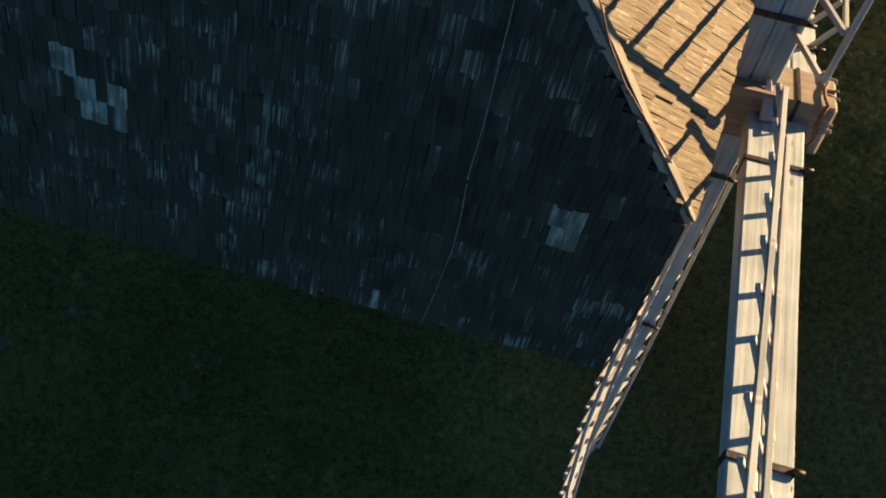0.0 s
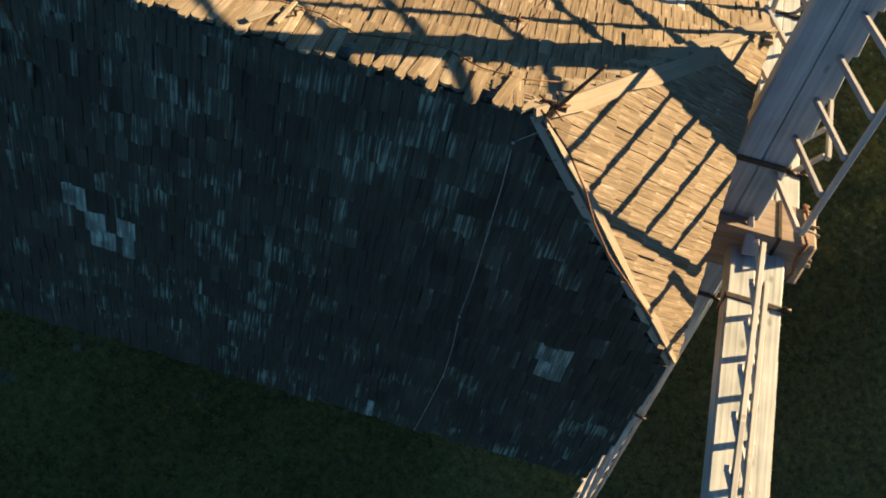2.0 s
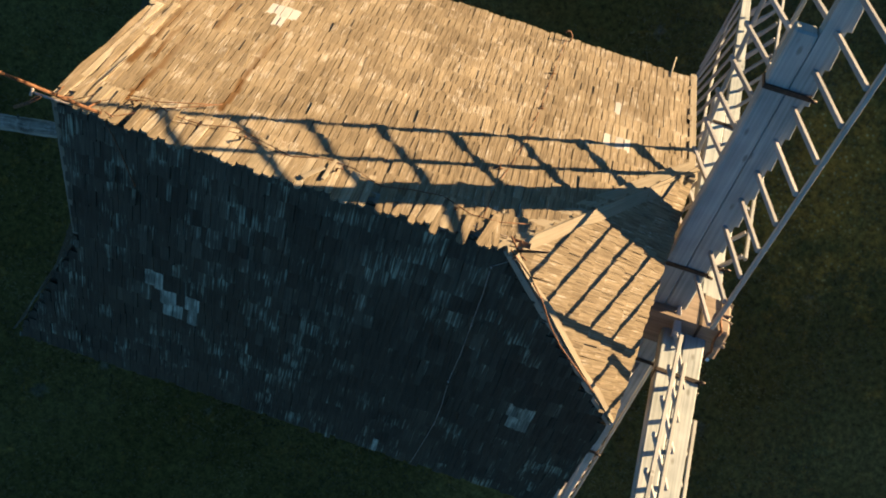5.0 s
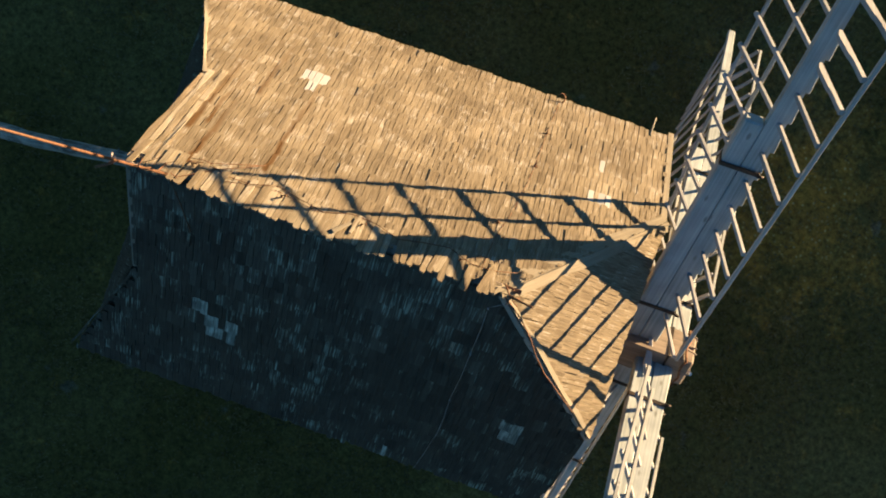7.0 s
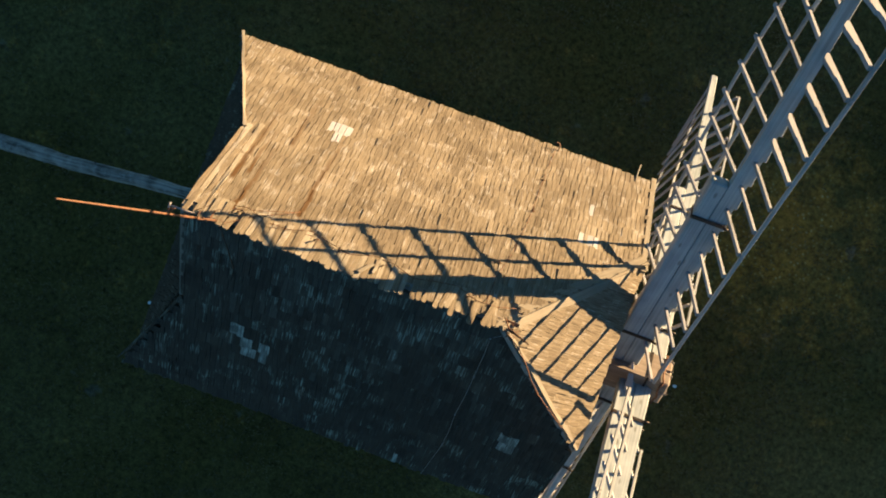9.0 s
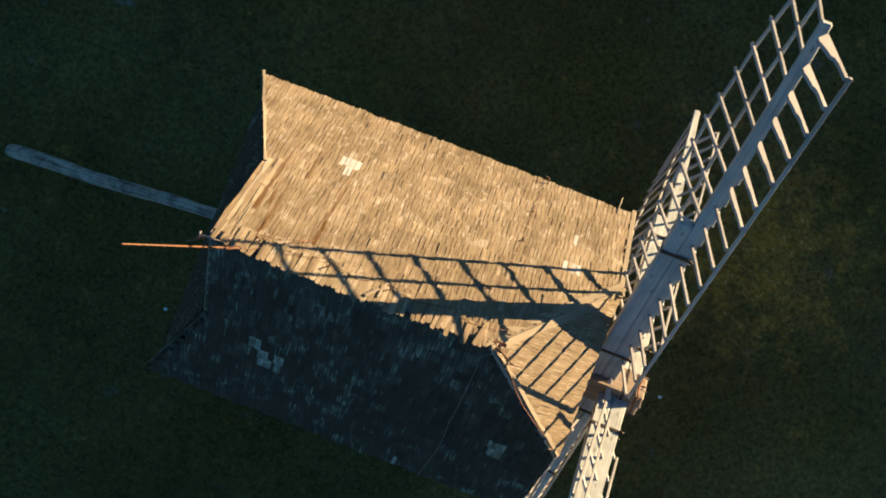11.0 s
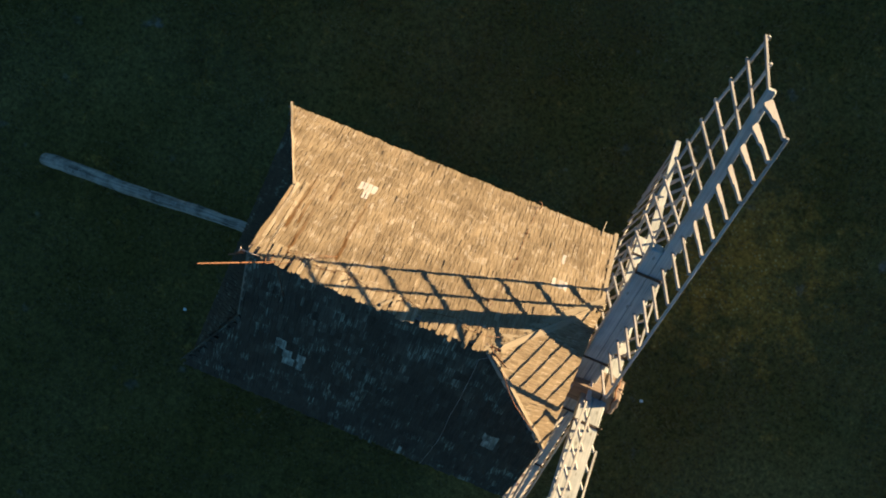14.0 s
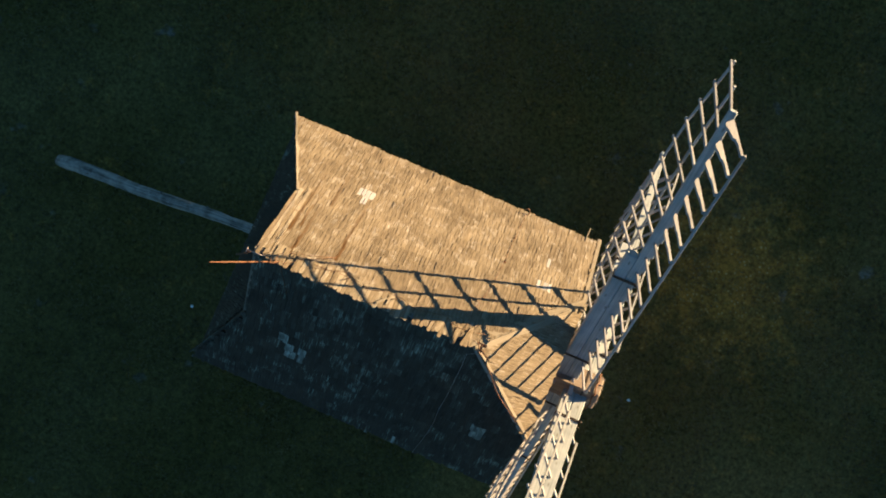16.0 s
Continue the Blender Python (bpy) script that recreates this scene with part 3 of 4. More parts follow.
kN, kS = math.hypot(1, NORTH_FALL), math.hypot(1, SOUTH_FALL)
NORTH = [(-0.93, EAVE_N), (5.63, EAVE_N), (5.55, 1.22), APEX, (0.0, 0.0), (0.0, 1.13)]
SOUTH = [(-0.9, EAVE_S), (5.53, EAVE_S), (5.575, -2.2), (5.575, -1.34), APEX, (0.0, 0.0), (0.0, -1.17)]
north = slope_deck("roof_slope", [on_north(*p) for p in NORTH], "sunlit roof slope of tan weathered shingles")
south = slope_deck("roof_slope", [on_south(*p) for p in SOUTH], "shaded roof slope of grey weathered shingles")
# along and up on the sunny slope: a runs to -x so that the outward side is up
shingled(north, on_north(0, EAVE_N), (-1, 0, 0), (0, -1, NORTH_FALL), [(-x, (EAVE_N - y) * kN) for x, y in NORTH],
         (-4.6, -2.2, 2.3, 4.2), slit=(0.004, 0.0095), gaps=0.001, drift=0.12,
         fresh=((0.27, 0.34, 1.1, 1.32), (-1.29, -0.99, 1.36, 1.60), (-1.20, -1.06, 1.60, 1.82)), worn=((-4.83, -4.66, 1.16, 1.45), (-4.90, -4.62, 1.45, 1.95)), seed=3, uneven=0.010)
# shade painted in: this slope gets the darkened shingle colours, with lichen streaks
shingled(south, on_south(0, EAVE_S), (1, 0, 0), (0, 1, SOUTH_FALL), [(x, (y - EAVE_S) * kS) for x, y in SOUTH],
         (3.0, 5.5, 0.9, 2.4), fresh=((0.88, 1.20, 1.20, 1.42), (0.82, 1.02, 1.42, 1.66), (1.16, 1.30, 1.42, 1.66), (1.20, 1.30, 1.20, 1.42), (0.74, 0.88, 1.66, 1.88), (4.68, 4.88, 1.22, 1.45), (4.62, 4.84, 1.45, 1.7), (3.31, 3.42, -0.1, 0.12)), seed=4, slit=(0.0005, 0.0035), rise=0.040, uneven=0.016, patch=BLEACH, cover=SHADED, widths=(0.052, 0.062, 0.074, 0.088, 0.104), pale=(0.0, 1.5, 0.85))

# front half-hip
HF, HN, HA = Vector((5.56, -1.31, 11.05)), Vector((5.56, 1.26, 11.02)), Vector((3.97, 0, RIDGE_Z))
hip_run = math.hypot(HF.x - HA.x, RIDGE_Z - HF.z)
front = slope_deck("roof_hip", [HF, HN, HA], "sunlit half-hip of pale weathered shingles over the shaft")
shingled(front, Vector((HF.x, 0, HF.z)), (0, 1, 0), (HA.x - HF.x, 0, HA.z - HF.z), [(HF.y - 0.05, 0), (HN.y + 0.05, 0), (0.05, hip_run), (-0.05, hip_run)],
         (-2, 2, -0.1, 3), course=0.21, seed=6, overhang=0.06, slit=(0.001, 0.004), rise=0.020, uneven=0.008)
# rear hip skirt, tucked under the edges of the side slopes
rear_low, rear_top = Vector((-0.82, 0, 9.28)), Vector((0.0, 0, 11.16))
rear_up = rear_top - rear_low
rear = slope_deck("roof_hip", [(-0.82, 2.30, 9.28), (-0.82, -2.36, 9.28), (0.0, -1.15, 11.16), (0.0, 1.11, 11.16)], "shaded rear hip skirt of weathered shingles")
# the rear skirt has its shade in the shingle colour as well
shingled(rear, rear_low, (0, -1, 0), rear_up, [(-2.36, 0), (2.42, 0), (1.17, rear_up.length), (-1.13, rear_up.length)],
         (-0.8, 0.8, 0.2, 1.6), seed=8, cover=SHADED, pale=(0.0, 0.0, 1.0))


# ridge board under the crest
part("ridge_board", one_beam((0.02, 0.02, RIDGE_Z - 0.02), (3.95, 0.02, RIDGE_Z - 0.02), 0.09, 0.05, side=(0, 1, 0), bevel=0.006, cuts=5), OLDWOOD, mill)


# ragged crest: the top course of the sunny slope stands past the ridge
def crest():
    r = random.Random(21)
    x = 0.02
    n = 0
    while x < 3.90:
        w = r.uniform(0.055, 0.085)
        loose = 2.85 < x < 3.85
        if r.random() < (0.1 if loose else 0.03):
            x += w
            continue
        past = (r.uniform(0.10, 0.22) if loose else r.uniform(0.145, 0.195)) - 0.07 * max(0.0, 1 - x / 1.1)
        if 2.2 < x < 2.45:
            past -= 0.04
        me = shingle_mesh(round(w, 2), 0.44, True, PALE if r.random() < 0.4 else SHINGLE)
        ob = new("crest_shingle", me)
        ob.parent = north
        # butt past the ridge, tail down the sunny slope
        up = Vector((0, -1, NORTH_FALL)).normalized()
        along = Vector((1, 0, 0))
        turn = Matrix((along, -up, along.cross(-up))).transposed().to_4x4()
        if turn.to_3x3() @ Vector((0, 0, 1)) @ Vector((0, 1, 1)) < 0:
            turn = Matrix((-along, -up, (-along).cross(-up))).transposed().to_4x4()
        turn.translation = Vector((x + w / 2, 0, RIDGE_Z)) + up * past + Vector((0, 0.01, 0.062 + r.random() * 0.015))
        ob.matrix_basis = turn @ Euler((r.gauss(0.02, 0.02), r.gauss(0, 0.03), r.gauss(0, 0.10 if loose else 0.025))).to_matrix().to_4x4()
        x += w + 0.004
        n += 1


crest()

# hip boards, verge boards
def plane_board(name, p0, p1, normal, w0, w1, lift=0.055, thick=0.028, material=None, steps=7, seed=1, lap=0.0):
    """A board lying on a roof plane along p0-p1, on the side away from the edge, a little wavy."""
    r = random.Random(seed)
    p0, p1, normal = Vector(p0), Vector(p1), Vector(normal).normalized()
    way = (p1 - p0).normalized()
    out = normal.cross(way)
    bm = bmesh.new()
    layer = bm.loops.layers.uv.new("UVMap")
    rows = []
    for i in range(steps):
        f = i / (steps - 1)
        c = p0.lerp(p1, f) + normal * lift
        w = w0 + (w1 - w0) * f
        rows.append([bm.verts.new(c + out * a + normal * h) for a, h in ((r.uniform(-0.008, 0.008) - math.copysign(lap, w0), 0), (w + r.uniform(-0.02, 0.02), r.uniform(-0.01, 0.006)), (w, -thick), (-math.copysign(lap, w0), -thick))])
    length = (p1 - p0).length
    for i, (a, b) in enumerate(zip(rows, rows[1:])):
        for j in range(4):
            f = bm.faces.new((a[j], a[(j + 1) % 4], b[(j + 1) % 4], b[j]))
            for lp, (u, v) in zip(f.loops, ((j * 0.2, i), ((j + 1) * 0.2, i), ((j + 1) * 0.2, i + 1), (j * 0.2, i + 1))):
                lp[layer].uv = (u + seed, v * length / (steps - 1))
    bm.faces.new(rows[0])
    bm.faces.new(rows[-1][::-1])
    bmesh.ops.recalc_face_normals(bm, faces=bm.faces[:])
    return part(name, bm, material or BOARD, mill)


N_NORM, S_NORM, F_NORM, R_NORM = Vector((0, NORTH_FALL, 1)), Vector((0, -SOUTH_FALL, 1)), Vector((RIDGE_Z - HF.z, 0, HF.x - HA.x)), Vector((-1.88, 0, 0.82))
plane_board("hip_board", HN + Vector((0.06, 0.06, -0.05)), HA + Vector((-0.12, -0.08, 0.05)), N_NORM, -0.12, -0.09, lift=0.060, seed=2, lap=0.05, steps=13)
plane_board("hip_board", HN + Vector((0.06, 0.06, -0.05)), HA + Vector((-0.02, -0.06, 0.05)), F_NORM, 0.08, 0.05, lift=0.050, seed=3, lap=0.05, steps=13)
plane_board("hip_board", HA + Vector((0.0, -0.02, 0.02)), HF + Vector((0.02, -0.02, -0.03)), F_NORM, 0.04, 0.045, seed=4, lap=0.012)
plane_board("hip_board", HF + Vector((0.02, -0.02, -0.03)), HA + Vector((0.0, -0.02, 0.02)), S_NORM, 0.03, 0.035, lift=0.045, seed=7, lap=0.012, material=OLDWOOD)
plane_board("hip_board", (-0.95, EAVE_N - 0.01, RIDGE_Z - NORTH_FALL * EAVE_N), (-0.01, 1.12, RIDGE_Z - NORTH_FALL * 1.12), N_NORM, 0.035, 0.035, lift=0.075, seed=5)
# board in the same shade-darkened colour
plane_board("hip_board", (-0.97, EAVE_S, 9.62), (0.0, -1.17, 11.2), S_NORM, -0.022, -0.022, lift=0.055, seed=6, material=SHADED)
for k in range(4):
    x = 0.04 + 0.066 * k
    plane_board("verge_plank", on_north(x, 0.03), on_north(x - 0.02, (1.10, 1.18, 1.06, 1.24)[k]), N_NORM, 0.058 - 0.006 * (k % 2), 0.061, lift=0.062 + 0.003 * (k % 3), seed=10 + k, steps=5, material=(SHINGLE, PALE)[k % 2])
for p0, p1, w, name in (((0.0, 0.0, 12.545), (0.0, 1.15, 11.2), 0.05, "verge_board"), ((0.0, -0.02, 12.54), (0.0, -1.18, 11.23), 0.05, "verge_board"),
                        ((5.585, 1.2, 11.13), (5.635, 2.66, 9.42), 0.075, "verge_board"), ((5.575, -1.38, 10.93), (5.55, -2.62, 9.54), 0.03, "verge_board")):
    side = (1, 0, 0) if name == "verge_board" else (1, 1 if p1[1] < 0 else -1, 0)
    part(name, one_beam(p0, p1, w, 0.035, side=side, bevel=0.004), BOARD, mill)

# ---- windshaft ----
HUB = Vector((6.05, -0.12, 10.12))
TILT = 5.5
shaft = thing("windshaft", "heavy squared wooden windshaft with an iron-bound poll end", "windshaft", at=HUB)
shaft.rotation_euler = (0, radians(-TILT), 0)


def poll():
    bm = one_beam((-0.62, 0, 0), (0.62, 0, 0), 0.47, 0.47, side=(0, 0.69, 0.72), bevel=0.025, cuts=3)
    part("poll_head", bm, POLL, shaft)
    part("shaft", one_beam((-5.6, 0, 0), (-0.6, 0, 0), 0.36, 0.36, side=(0, 0.69, 0.72), bevel=0.06), OLDWOOD, shaft)
    for x, y, z, turn in ((-0.30, 0.02, 0.30, 0.3), (0.10, -0.05, 0.345, -0.2)):
        bm = one_beam((x, y - 0.16, z - 0.05), (x + turn * 0.3, y + 0.18, z - 0.06), 0.11, 0.05, side=(1, 0, 0), bevel=0.006, taper=0.35)
        part("wedge", bm, LATTICE, shaft, "pale wooden wedge")
    # ragged end grain and a rusty chain round the end
    r = random.Random(9)
    for k in range(9):
        a = radians(46.0 + 90 * (k % 4))
        c = Vector((0.60, math.cos(a) * 0.225, math.sin(a) * 0.225)) + Vector((0, -math.sin(a), math.cos(a))) * r.uniform(-0.2, 0.2)
        part("splinter", one_beam(c - Vector((0.10, 0, 0)), c + Vector((r.uniform(0.015, 0.05), r.gauss(0, 0.015), r.gauss(0, 0.015))), r.uniform(0.04, 0.09), 0.035, side=(0, 1, 0.3), bevel=0.004, taper=0.5), POLL, shaft)
    ring = []
    for k in range(25):
        a = 2 * math.pi * k / 24
        q = 0.262 / max(abs(math.cos(a - radians(46.0))), abs(math.sin(a - radians(46.0))))
        ring.append((0.52 + r.uniform(-0.02, 0.02), math.cos(a) * q, math.sin(a) * q))
    bm = bmesh.new()
    rod(bm, ring, 0.016, 6)
    part("chain", bm, RUST, shaft, "rusty chain round the shaft end")
    for x in (0.30,):
        bm = bmesh.new()
        bm.loops.layers.uv.new("UVMap")
        for k in range(4):
            a = radians(46.0 + 90 * k)
            c = Vector((x, math.cos(a) * 0.243, math.sin(a) * 0.243))
            t = Vector((0, -math.sin(a), math.cos(a)))
            beam(bm, c - t * 0.245, c + t * 0.245, 0.032, 0.012, side=(1, 0, 0), bevel=0.002)
        part("iron_band", bm, IRON, shaft)


poll()


# ---- sails ----
def sail(phi, length, ahead, tilt, second, label, trail, twist, lead, lead_twist, slant=(0.0, 0.0), step=0.385, rails=0.044, bare=0, poke=0.02, thick=0.18, blocks=False):
    """One arm with its lattice. Local x ahead along the shaft, y to the trailing side, z outwards."""
    s = thing("sail", label, "windmill sail", "sails of the windmill")
    s.matrix_basis = Matrix.Translation(HUB) @ pose(ahead, 0, 0, 0, -tilt, 0) @ pose(0, 0, 0, phi, 0, 0)
    end = second + 0.56
    half = lambda z: 0.116 * (1 - 0.46 * (z - 0.2) / (length - 0.2))
    part("sail_beam", one_beam((0.0, 0, 0.20), (-0.0, 0, length), 0.232, thick, side=(1, 0, 0), bevel=0.018, taper=0.54, cuts=4), BEAM, s)
    part("backing_beam", one_beam((-half(0.2) - 0.1225, 0, 0.20), (-half(end) - 0.1035, 0, end), 0.235, thick + 0.01, side=(1, 0, 0), bevel=0.018, taper=0.84), BEAM, s)
    for z in (0.82, second):
        k = 1 - 0.03 * z
        bm = bmesh.new()
        bm.loops.layers.uv.new("UVMap")
        x0, x1, h = -half(z) - 0.245 * (1 - 0.16 * z / end), half(z) + 0.008, thick / 2 * k + 0.012
        for y in (-h, h):
            beam(bm, (x0, y, z), (x1, y, z), 0.05, 0.012, side=(0, 0, 1), bevel=0.002)
        for x in (x0, x1):
            beam(bm, (x, -h, z), (x, h, z), 0.05, 0.012, side=(0, 0, 1), bevel=0.002)
        band = part("iron_band", bm, IRON, s)
        for y in (-h - 0.015, h + 0.015):
            bm = bmesh.new()
            rod(bm, [(x1 - 0.01, y, z), (x1 + 0.055, y, z)], 0.018, 6)
            part("bolt", bm, IRON, band)
    n = int((length - 0.1 - 0.60) / step)
    front, back, mid = [], [], []
    for k in range(n + 1):
        r = length - 0.10 - step * k
        wl, wt = radians(lead_twist), radians(twist[0] + twist[1] * r + twist[2] * (r - 4) ** 2)
        ll, lt = lead[0] + lead[1] * r, trail[0] + trail[1] * r
        jig = random.uniform(-0.012, 0.012)
        a = Vector((ll * math.sin(wl), -ll * math.cos(wl), r + jig))
        b = Vector((-lt * math.sin(wt), lt * math.cos(wt), r + jig))
        lean = slant[0] + slant[1] * r
        b.z += lean
        c = b * 0.52
        c.z = r + jig + lean * 0.52
        back.append(b), mid.append(c)
        if k >= bare:
            front.append(a)
        root = Vector((0, 0, r + jig))
        wide = 0.046
        part("lattice_bar", one_beam(root + (b - root).normalized() * 0.05, b + (b - root).normalized() * poke, 0.036, wide, side=(1, 0, 0), bevel=0.004), LATTICE, s)
        if blocks and 0.9 < r < 4.8:
            # packing block on the beam between two bars
            x = half(r) + 0.016
            part("packing_block", one_beam((x, -0.02, r + 0.035), (x - 0.012, -0.02, r + step - 0.10), 0.052, thick * (1 - 0.07 * r) - 0.06, side=(1, 0, 0), bevel=0.006, taper=0.92), BEAM, s)
        way = (a - root).normalized()
        if k < bare:
            continue
        if k < 7:
            # outer leading bars are sawn to a broad heel with a notch before the rail
            run, heel = (a - root).length + 0.012, (0.105, 0.062, 0.042, 0.032, 0.024, 0.016, 0.010)[k]
            down = (Vector((-1, 0, 0)) + way * way.x).normalized()
            edge = [(0.12, -0.024), (run, -0.024), (run, 0.018), (run * 0.74, 0.016), (run * 0.63, 0.020 + heel * 0.10), (run * 0.60, 0.024 + heel * 0.42), (run * 0.46, 0.024 + heel * 0.62), (run * 0.33, 0.024 + heel), (run * 0.25, 0.024 + heel * 0.9), (0.12, 0.004)]
            bm = bmesh.new()
            layer = bm.loops.layers.uv.new("UVMap")
            prism(bm, [root + way * u + down * v + Vector((0, 0, 0.026)) for u, v in edge], Vector((0, 0, -0.045)))
            for face in bm.faces:
                for lp in face.loops:
                    lp[layer].uv = (lp.vert.co.x + lp.vert.co.z + 0.3 * k, lp.vert.co.y)
        else:
            bm = one_beam(root + way * 0.05, a + way * 0.012, 0.036, wide, side=(1, 0, 0), bevel=0.004)
        part("lattice_bar", bm, LATTICE, s)
    for name, pts, off in (("leading_rail", front, rails), ("trailing_rail", back, rails), ("middle_rail", mid, rails)):
        idx = list(range(0, len(pts), 3))
        if idx[-1] != len(pts) - 1:
            idx.append(len(pts) - 1)
        for i, j in zip(idx, idx[1:]):
            p, q = pts[i], pts[j]
            e = (q - p).normalized() * 0.03
            part(name, one_beam(p - e + Vector((off, 0, 0)), q + e + Vector((off, 0, 0)), 0.036, 0.052, side=(1, 0, 0), bevel=0.003), RAIL, s)
    return s


sail(-43.8, 6.78, 0.007, 3.6, 3.10, "raised wooden sail with an open lattice over the sunny slope",
     (0.826, 0.055), (39.95, -3.20, -1.34), (0.694, 0.024), 16.2, slant=(0.146, -0.004), step=0.371, blocks=True)
sail(50.8, 7.2, 0.32, 6.28, 3.45, "raised wooden sail lit on its broad beam face",
     (0.876, 0.037), (22.2, 1.05, 0.0), (0.529, 0.018), 25.7, thick=0.165, poke=0.05)
sail(140.0, 7.2, 0.0, 4.5, 3.15, "lowered wooden sail seen edge-on below the shaft",
     (0.86, 0.125), (32.8, -3.96, -0.89), (0.563, 0.017), 26.7, poke=0.10)
sail(-130.4, 7.5, 0.427, 4.5, 3.45, "lowered wooden sail behind the raised lattice",
     (1.032, 0.075), (33.3, -2.93, -0.67), (0.371, 0.048), 30.5, bare=3)

# ---- lightning rods ----
def lightning_rod(x, height, lean, label):
    t = thing("lightning_rod", label, "lightning rod", "lightning rods on the ridge", at=(x, -0.03, RIDGE_Z + 0.04))
    bm = bmesh.new()
    rod(bm, [(0, 0, -0.1), (lean[0] * 0.4, lean[1] * 0.4, height * 0.4), (lean[0], lean[1], height)], [0.016, 0.013, 0.007], 7)
    part("mast", bm, RUST, t)
    bm = bmesh.new()
    rod(bm, [(-0.08, 0.10, 0.0), (-0.02, 0.0, 0.35)], 0.009, 6)
    part("brace", bm, RUST, t)
    bm = bmesh.new()
    for k in range(5 if height < 2 else 2):
        a = k * 1.3
        rod(bm, [(0, 0, height * 0.22), (0.03 * math.cos(a), 0.03 * math.sin(a), height * 0.22 + 0.02), (0.09 * math.cos(a + 0.4), 0.09 * math.sin(a + 0.4), height * 0.20)], 0.006, 5)
    part("wire_collar", bm, RUST, t)
    bm = bmesh.new()
    bm.loops.layers.uv.new("UVMap")
    beam(bm, (-0.06, 0.07, -0.02), (0.10, 0.07, -0.02), 0.05, 0.014, side=(0, 1, 0), bevel=0.002)
    part("bracket", bm, RUST, t)
    return t


rear_rod = lightning_rod(0.45, 4.25, (-0.06, 0.03), "thin rusty lightning rod standing on the ridge end")
bm = bmesh.new()
rod(bm, [(-0.22, 0.0, 0.05), (-0.34, -0.01, 0.17), (-0.55, -0.01, 0.21)], 0.011, 6)
rod(bm, [(-0.54, -0.045, 0.21), (-0.54, 0.025, 0.21)], 0.014, 6)
part("stay", bm, CABLE, rear_rod, "pale iron stay with a cross head")
bm = bmesh.new()
rod(bm, [(-0.48, -0.02, 0.17), (-0.58, -0.10, 0.12), (-0.70, -0.17, 0.08)], 0.016, 6)
part("brace", bm, RUST, rear_rod)
lightning_rod(4.05, 1.5, (0.08, 0.02), "thin dark lightning rod standing on the hip apex")

# ---- conductor cable ----
cable = thing("conductor_cable", "thin rusty lightning cable running down the shaded roof slope", "cable")
bm = bmesh.new()
pts = [on_south(x, y) + Vector((0, -0.02, 0.09 + 0.02 * math.sin(y * 9))) for x, y in ((4.1, -0.06), (3.9, -0.2), (3.92, -0.45), (3.93, -0.77), (3.94, -1.1), (3.93, -1.43), (3.96, -1.75), (3.96, -1.99), (3.92, -2.35), (3.87, -2.68))]
rod(bm, pts + [Vector((3.86, -2.75, 9.2)), Vector((3.86, -2.3, 8.6)), Vector((3.86, -2.22, 0.3))], 0.0038, 6)
part("wire", bm, CABLE, cable)
for x, y in ((3.9, -0.2), (3.93, -0.77), (3.93, -1.43), (3.96, -2.0)):
    bm = bmesh.new()
    p = on_south(x, y)
    rod(bm, [p, p + Vector((0, -0.03, 0.11))], 0.010, 6)
    part("standoff", bm, CABLE, cable)
ridge_wire = thing("ridge_cable", "thin rusty lightning cable lying along the ridge crest", "cable")
bm = bmesh.new()
rod(bm, [on_north(0.42 + 3.7 * k / 14, 0.16 + 0.05 * math.sin(k * 1.9)) + Vector((0, 0.02, 0.10 + 0.02 * math.sin(k * 2.7))) for k in range(15)], 0.004, 6)
part("wire", bm, RUST, ridge_wire)
for x in (0.6, 1.55, 2.4, 3.45):
    bm = bmesh.new()
    p = on_north(x, 0.12)
    rod(bm, [p, p + Vector((0.01, 0.03, 0.16)), p + Vector((0.06, 0.05, 0.17))], 0.010, 6)
    part("standoff", bm, RUST, ridge_wire)
hip_wire = thing("hip_cable", "thin rusty lightning cable running down the hip edge", "cable")
bm = bmesh.new()
rod(bm, [Vector((3.99, -0.04, 12.68)).lerp(Vector((5.58, -1.38, 11.14)), k / 8) + Vector((0.05 * math.sin(k * 0.4 * math.pi), 0, 0.03)) for k in range(7)], 0.007, 6)
part("wire", bm, RUST, hip_wire)

strands = thing("wire_strands", "tangled rusty wires lying along the ridge crest", "wire")
for path in (((0.34, 0.02), (0.48, 0.12), (0.70, 0.17), (0.95, 0.26), (1.23, 0.345)), ((0.36, -0.05), (0.56, -0.04), (0.84, 0.15), (1.07, 0.27), (1.25, 0.36)),
             ((0.24, 0.05), (0.22, 0.10), (0.23, 0.19), (0.24, 0.32), (0.27, 0.55)), ((0.18, -0.03), (0.30, 0.10), (0.42, -0.02), (0.56, -0.06)), ((0.90, 0.05), (1.08, 0.09), (1.5, 0.15), (1.95, 0.09))):
    bm = bmesh.new()
    rod(bm, [on_north(x, y) + Vector((0.01 * math.sin(9 * k), 0.03, 0.085 + 0.012 * math.sin(5 * k))) for k, (x, y) in enumerate(path)], 0.0042 if path[0][0] < 0.5 else 0.003, 6)
    part("strand", bm, IRON if path[0][0] == 0.24 else RUST, strands)
loose_board = thing("loose_shingle", "pale lifted roof shingle lying across the crest", "shingle")
for p0, p1, w in ((on_north(2.34, -0.02), on_north(2.37, 0.17), 0.032), (on_north(2.18, -0.06), on_north(2.31, 0.07), 0.05)):
    part("split_board", one_beam(p0 + Vector((0, 0.05, 0.09)), p1 + Vector((0, 0.06, 0.10)), w, 0.014, side=(1, 0, 0), bevel=0.003, taper=0.8), BOARD, loose_board)

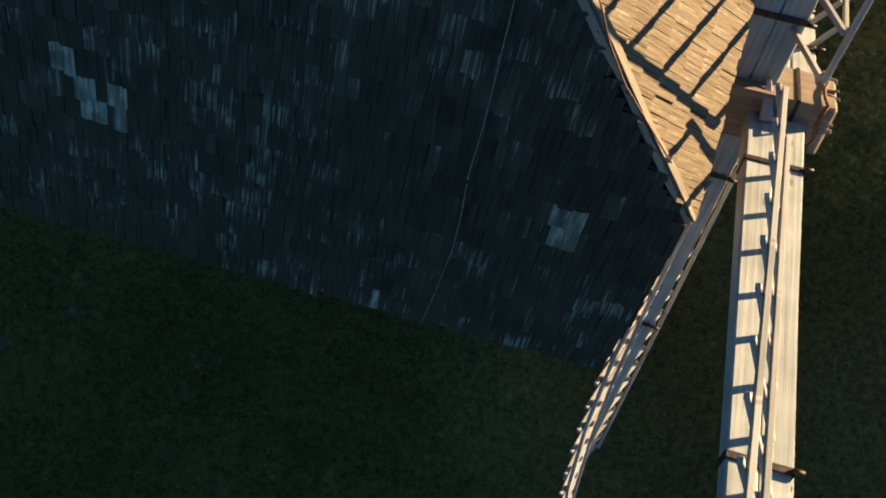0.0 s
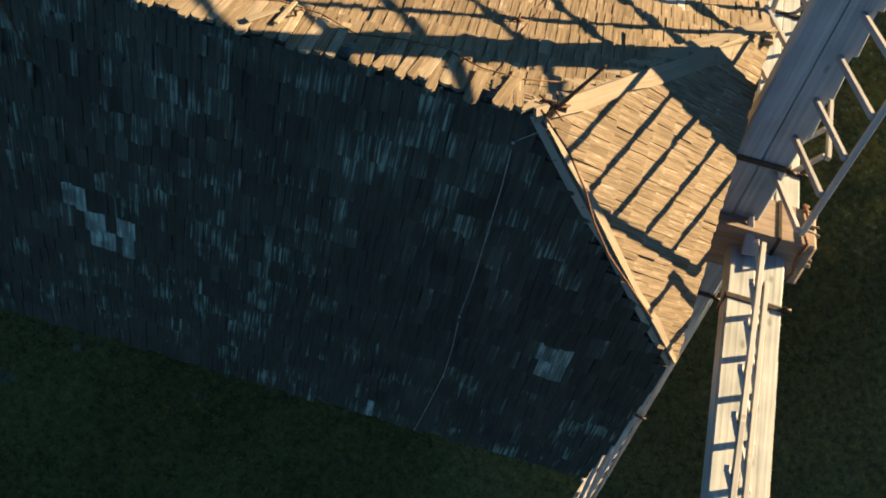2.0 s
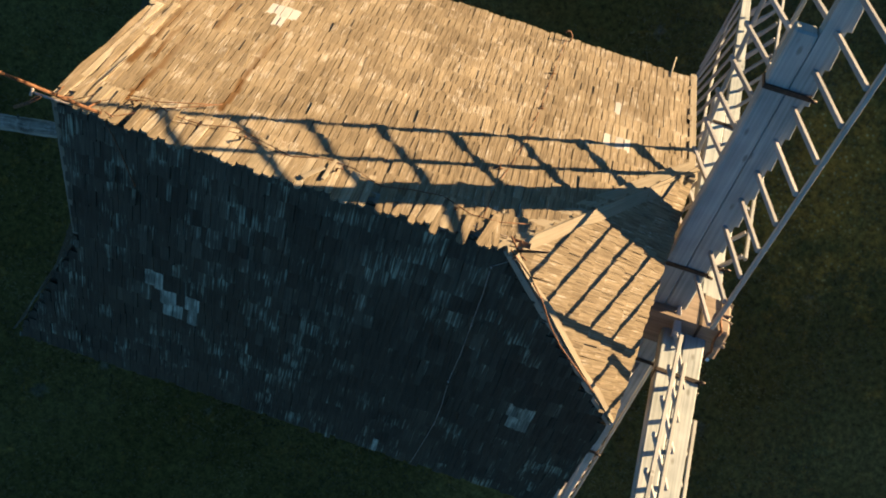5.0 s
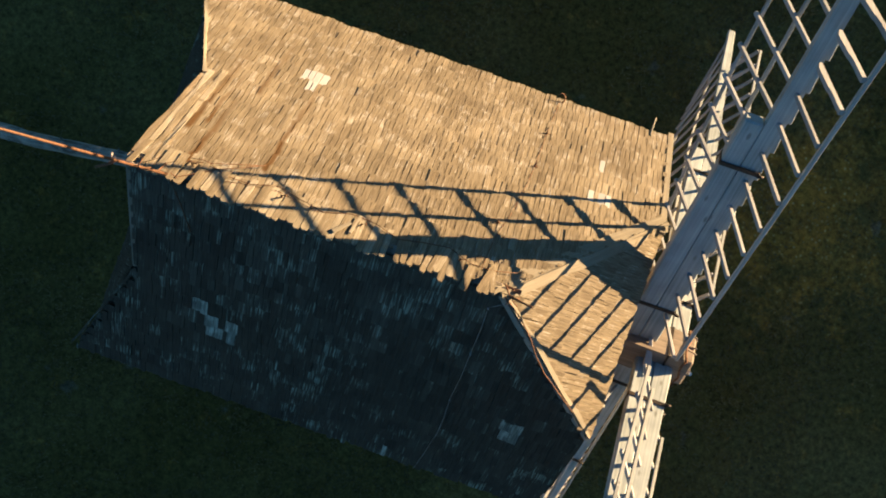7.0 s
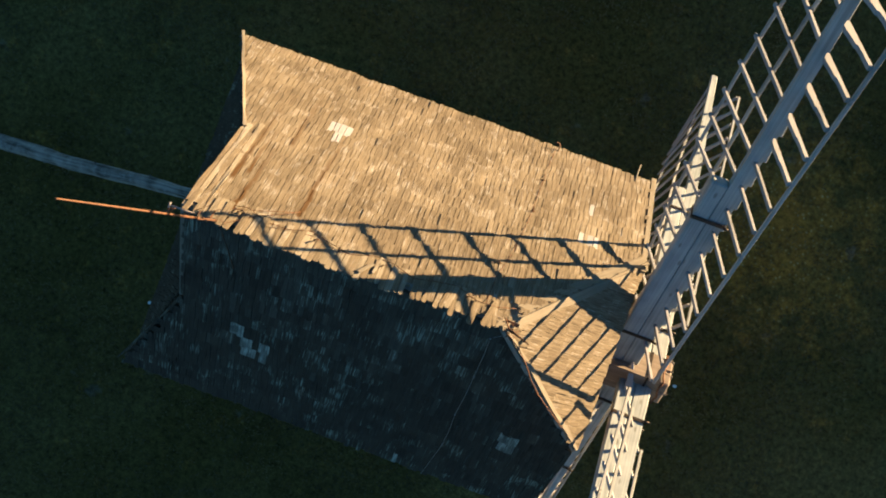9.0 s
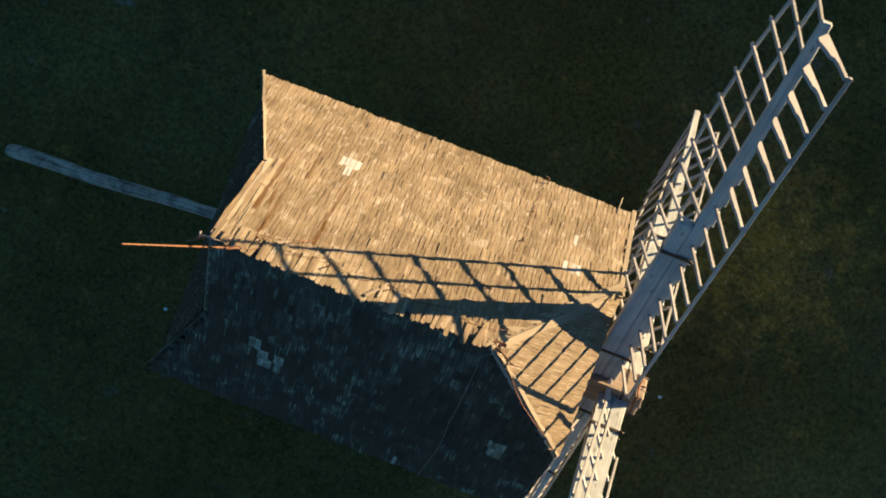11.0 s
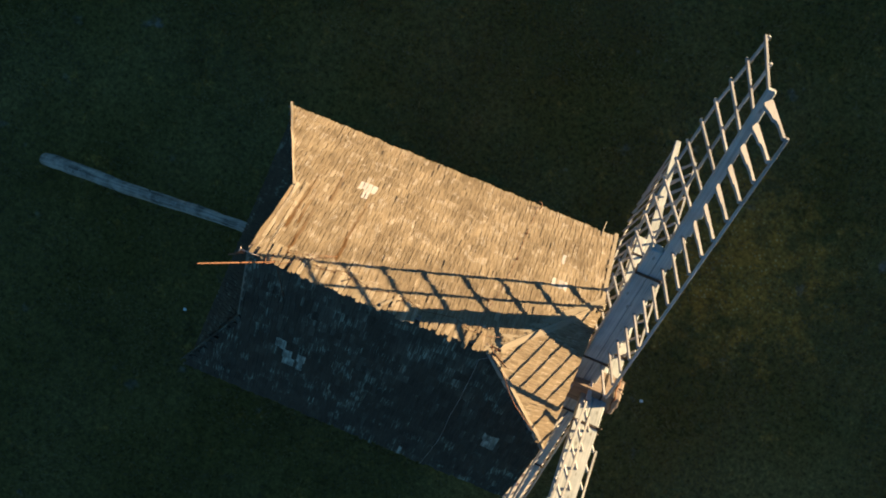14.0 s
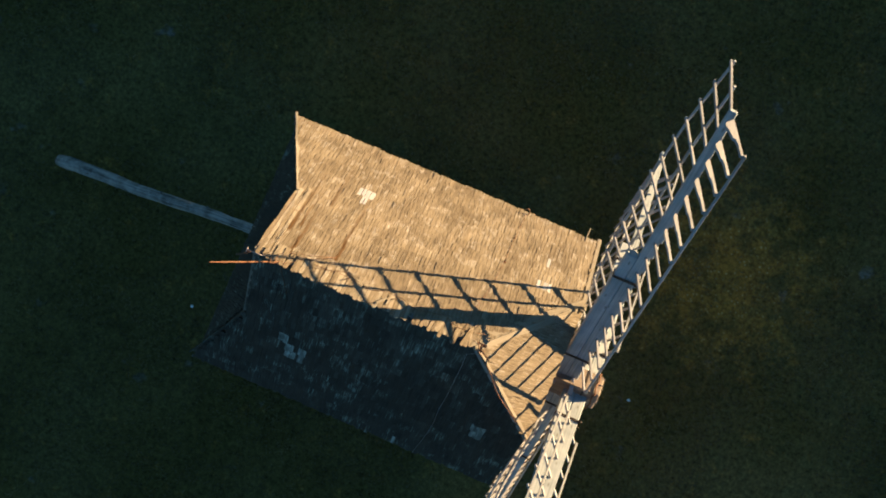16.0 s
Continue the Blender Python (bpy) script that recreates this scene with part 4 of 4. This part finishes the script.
rear_wire = thing("rear_cable", "thin rusty loose lightning cable hanging down the shaded slope", "cable")
bm = bmesh.new()
rod(bm, [on_south(x, y) + Vector((0, -0.02, 0.09 + 0.02 * math.sin(y * 7))) for x, y in ((0.42, 0.0), (0.49, -0.12), (0.56, -0.25), (0.63, -0.40), (0.69, -0.52))], 0.006, 6)
part("wire", bm, RUST, rear_wire)
sun_wire = thing("slope_cable", "thin rusty lightning cable on the sunlit slope with an eave hook", "cable")
bm = bmesh.new()
rod(bm, [on_north(x, y) + Vector((0, 0.04, 0.045 + 0.012 * math.sin(y * 8))) for x, y in ((3.70, 0.12), (3.74, 0.45), (3.84, 0.76), (3.92, 1.15), (3.96, 1.43), (4.00, 1.94), (4.05, 2.35), (4.07, 2.52))], 0.0035, 6)
part("wire", bm, RUST, sun_wire)
bm = bmesh.new()
hook = on_north(4.07, 2.52)
rod(bm, [hook + Vector((0.05 * math.sin(a), 0.07 * (1 - math.cos(a)) - 0.02, 0.05 + 0.02 * a)) for a in (0, 0.7, 1.4, 2.1, 2.8, 3.5, 4.2)], 0.010, 6)
part("hook", bm, RUST, sun_wire)
for x, y in ((3.72, 0.62), (3.96, 1.43), (4.0, 1.94)):
    bm = bmesh.new()
    p = on_north(x, y) + Vector((0, 0.03, 0.05))
    rod(bm, [p + Vector((-0.04, 0, 0.0)), p + Vector((0.04, 0.01, 0.01))], 0.006, 5)
    rod(bm, [p - N_NORM.normalized() * 0.03, p + N_NORM.normalized() * 0.06], 0.007, 5)
    part("standoff", bm, RUST, sun_wire)

eave_stick = thing("stick", "thin pale stick jutting from the sunlit eave", "stick")
bm = bmesh.new()
rod(bm, [(5.34, 2.50, 9.62), (5.36, 2.66, 9.50), (5.375, 2.80, 9.42)], [0.014, 0.012, 0.008], 6)
part("twig", bm, BOARD, eave_stick)

# ---- tail pole ----
pole = thing("tail_pole", "long grey peeled log used as the tail pole", "tail pole")
bm = bmesh.new()
pts = []
for k in range(23):
    f = k / 22
    p = Vector((-8.92, -0.92, 0.25)).lerp(Vector((-0.3, -0.03, 6.55)), f)
    pts.append(p + Vector((0, 0.02 * math.sin(f * 11.0), 0.31 * math.sin(math.pi * f))))
rod(bm, pts, [(0.195 if k else 0.18) - 0.09 * k / 22 + 0.007 * math.sin(k * 2.1) for k in range(23)], 14)
for v in bm.verts:
    v.co += 0.022 * Vector((0, noise.noise(v.co * Vector((0.7, 5, 5))), noise.noise(v.co * Vector((0.7, 5, 5)) + Vector((9, 0, 0)))))
part("log", bm, LOG, pole)
for f, side in ((0.70, 1), (0.33, -1), (0.5, 1)):
    p = pts[round(f * 22)]
    part("knot", one_beam(p + Vector((0, 0.06 * side, 0.06)), p + Vector((0.02, 0.17 * side, 0.15)), 0.06, 0.05, bevel=0.012, taper=0.6), LOG, pole, "cut branch stub")

# ---- litter ----
for at in ((9.86, -0.73, 0.02), (-3.55, -3.43, 0.02)):
    bm = bmesh.new()
    bmesh.ops.create_icosphere(bm, subdivisions=2, radius=0.045)
    for v in bm.verts:
        v.co = Vector((v.co.x * 1.2, v.co.y, v.co.z * 0.5)) * (1 + 0.25 * noise.noise(v.co * 30 + Vector(at)))
    bmesh.ops.translate(bm, verts=bm.verts[:], vec=at)
    ob = part("stone", bm, LITTER, None)
    tagged(ob, "small white stone lying in the grass", "stone", "white stones")
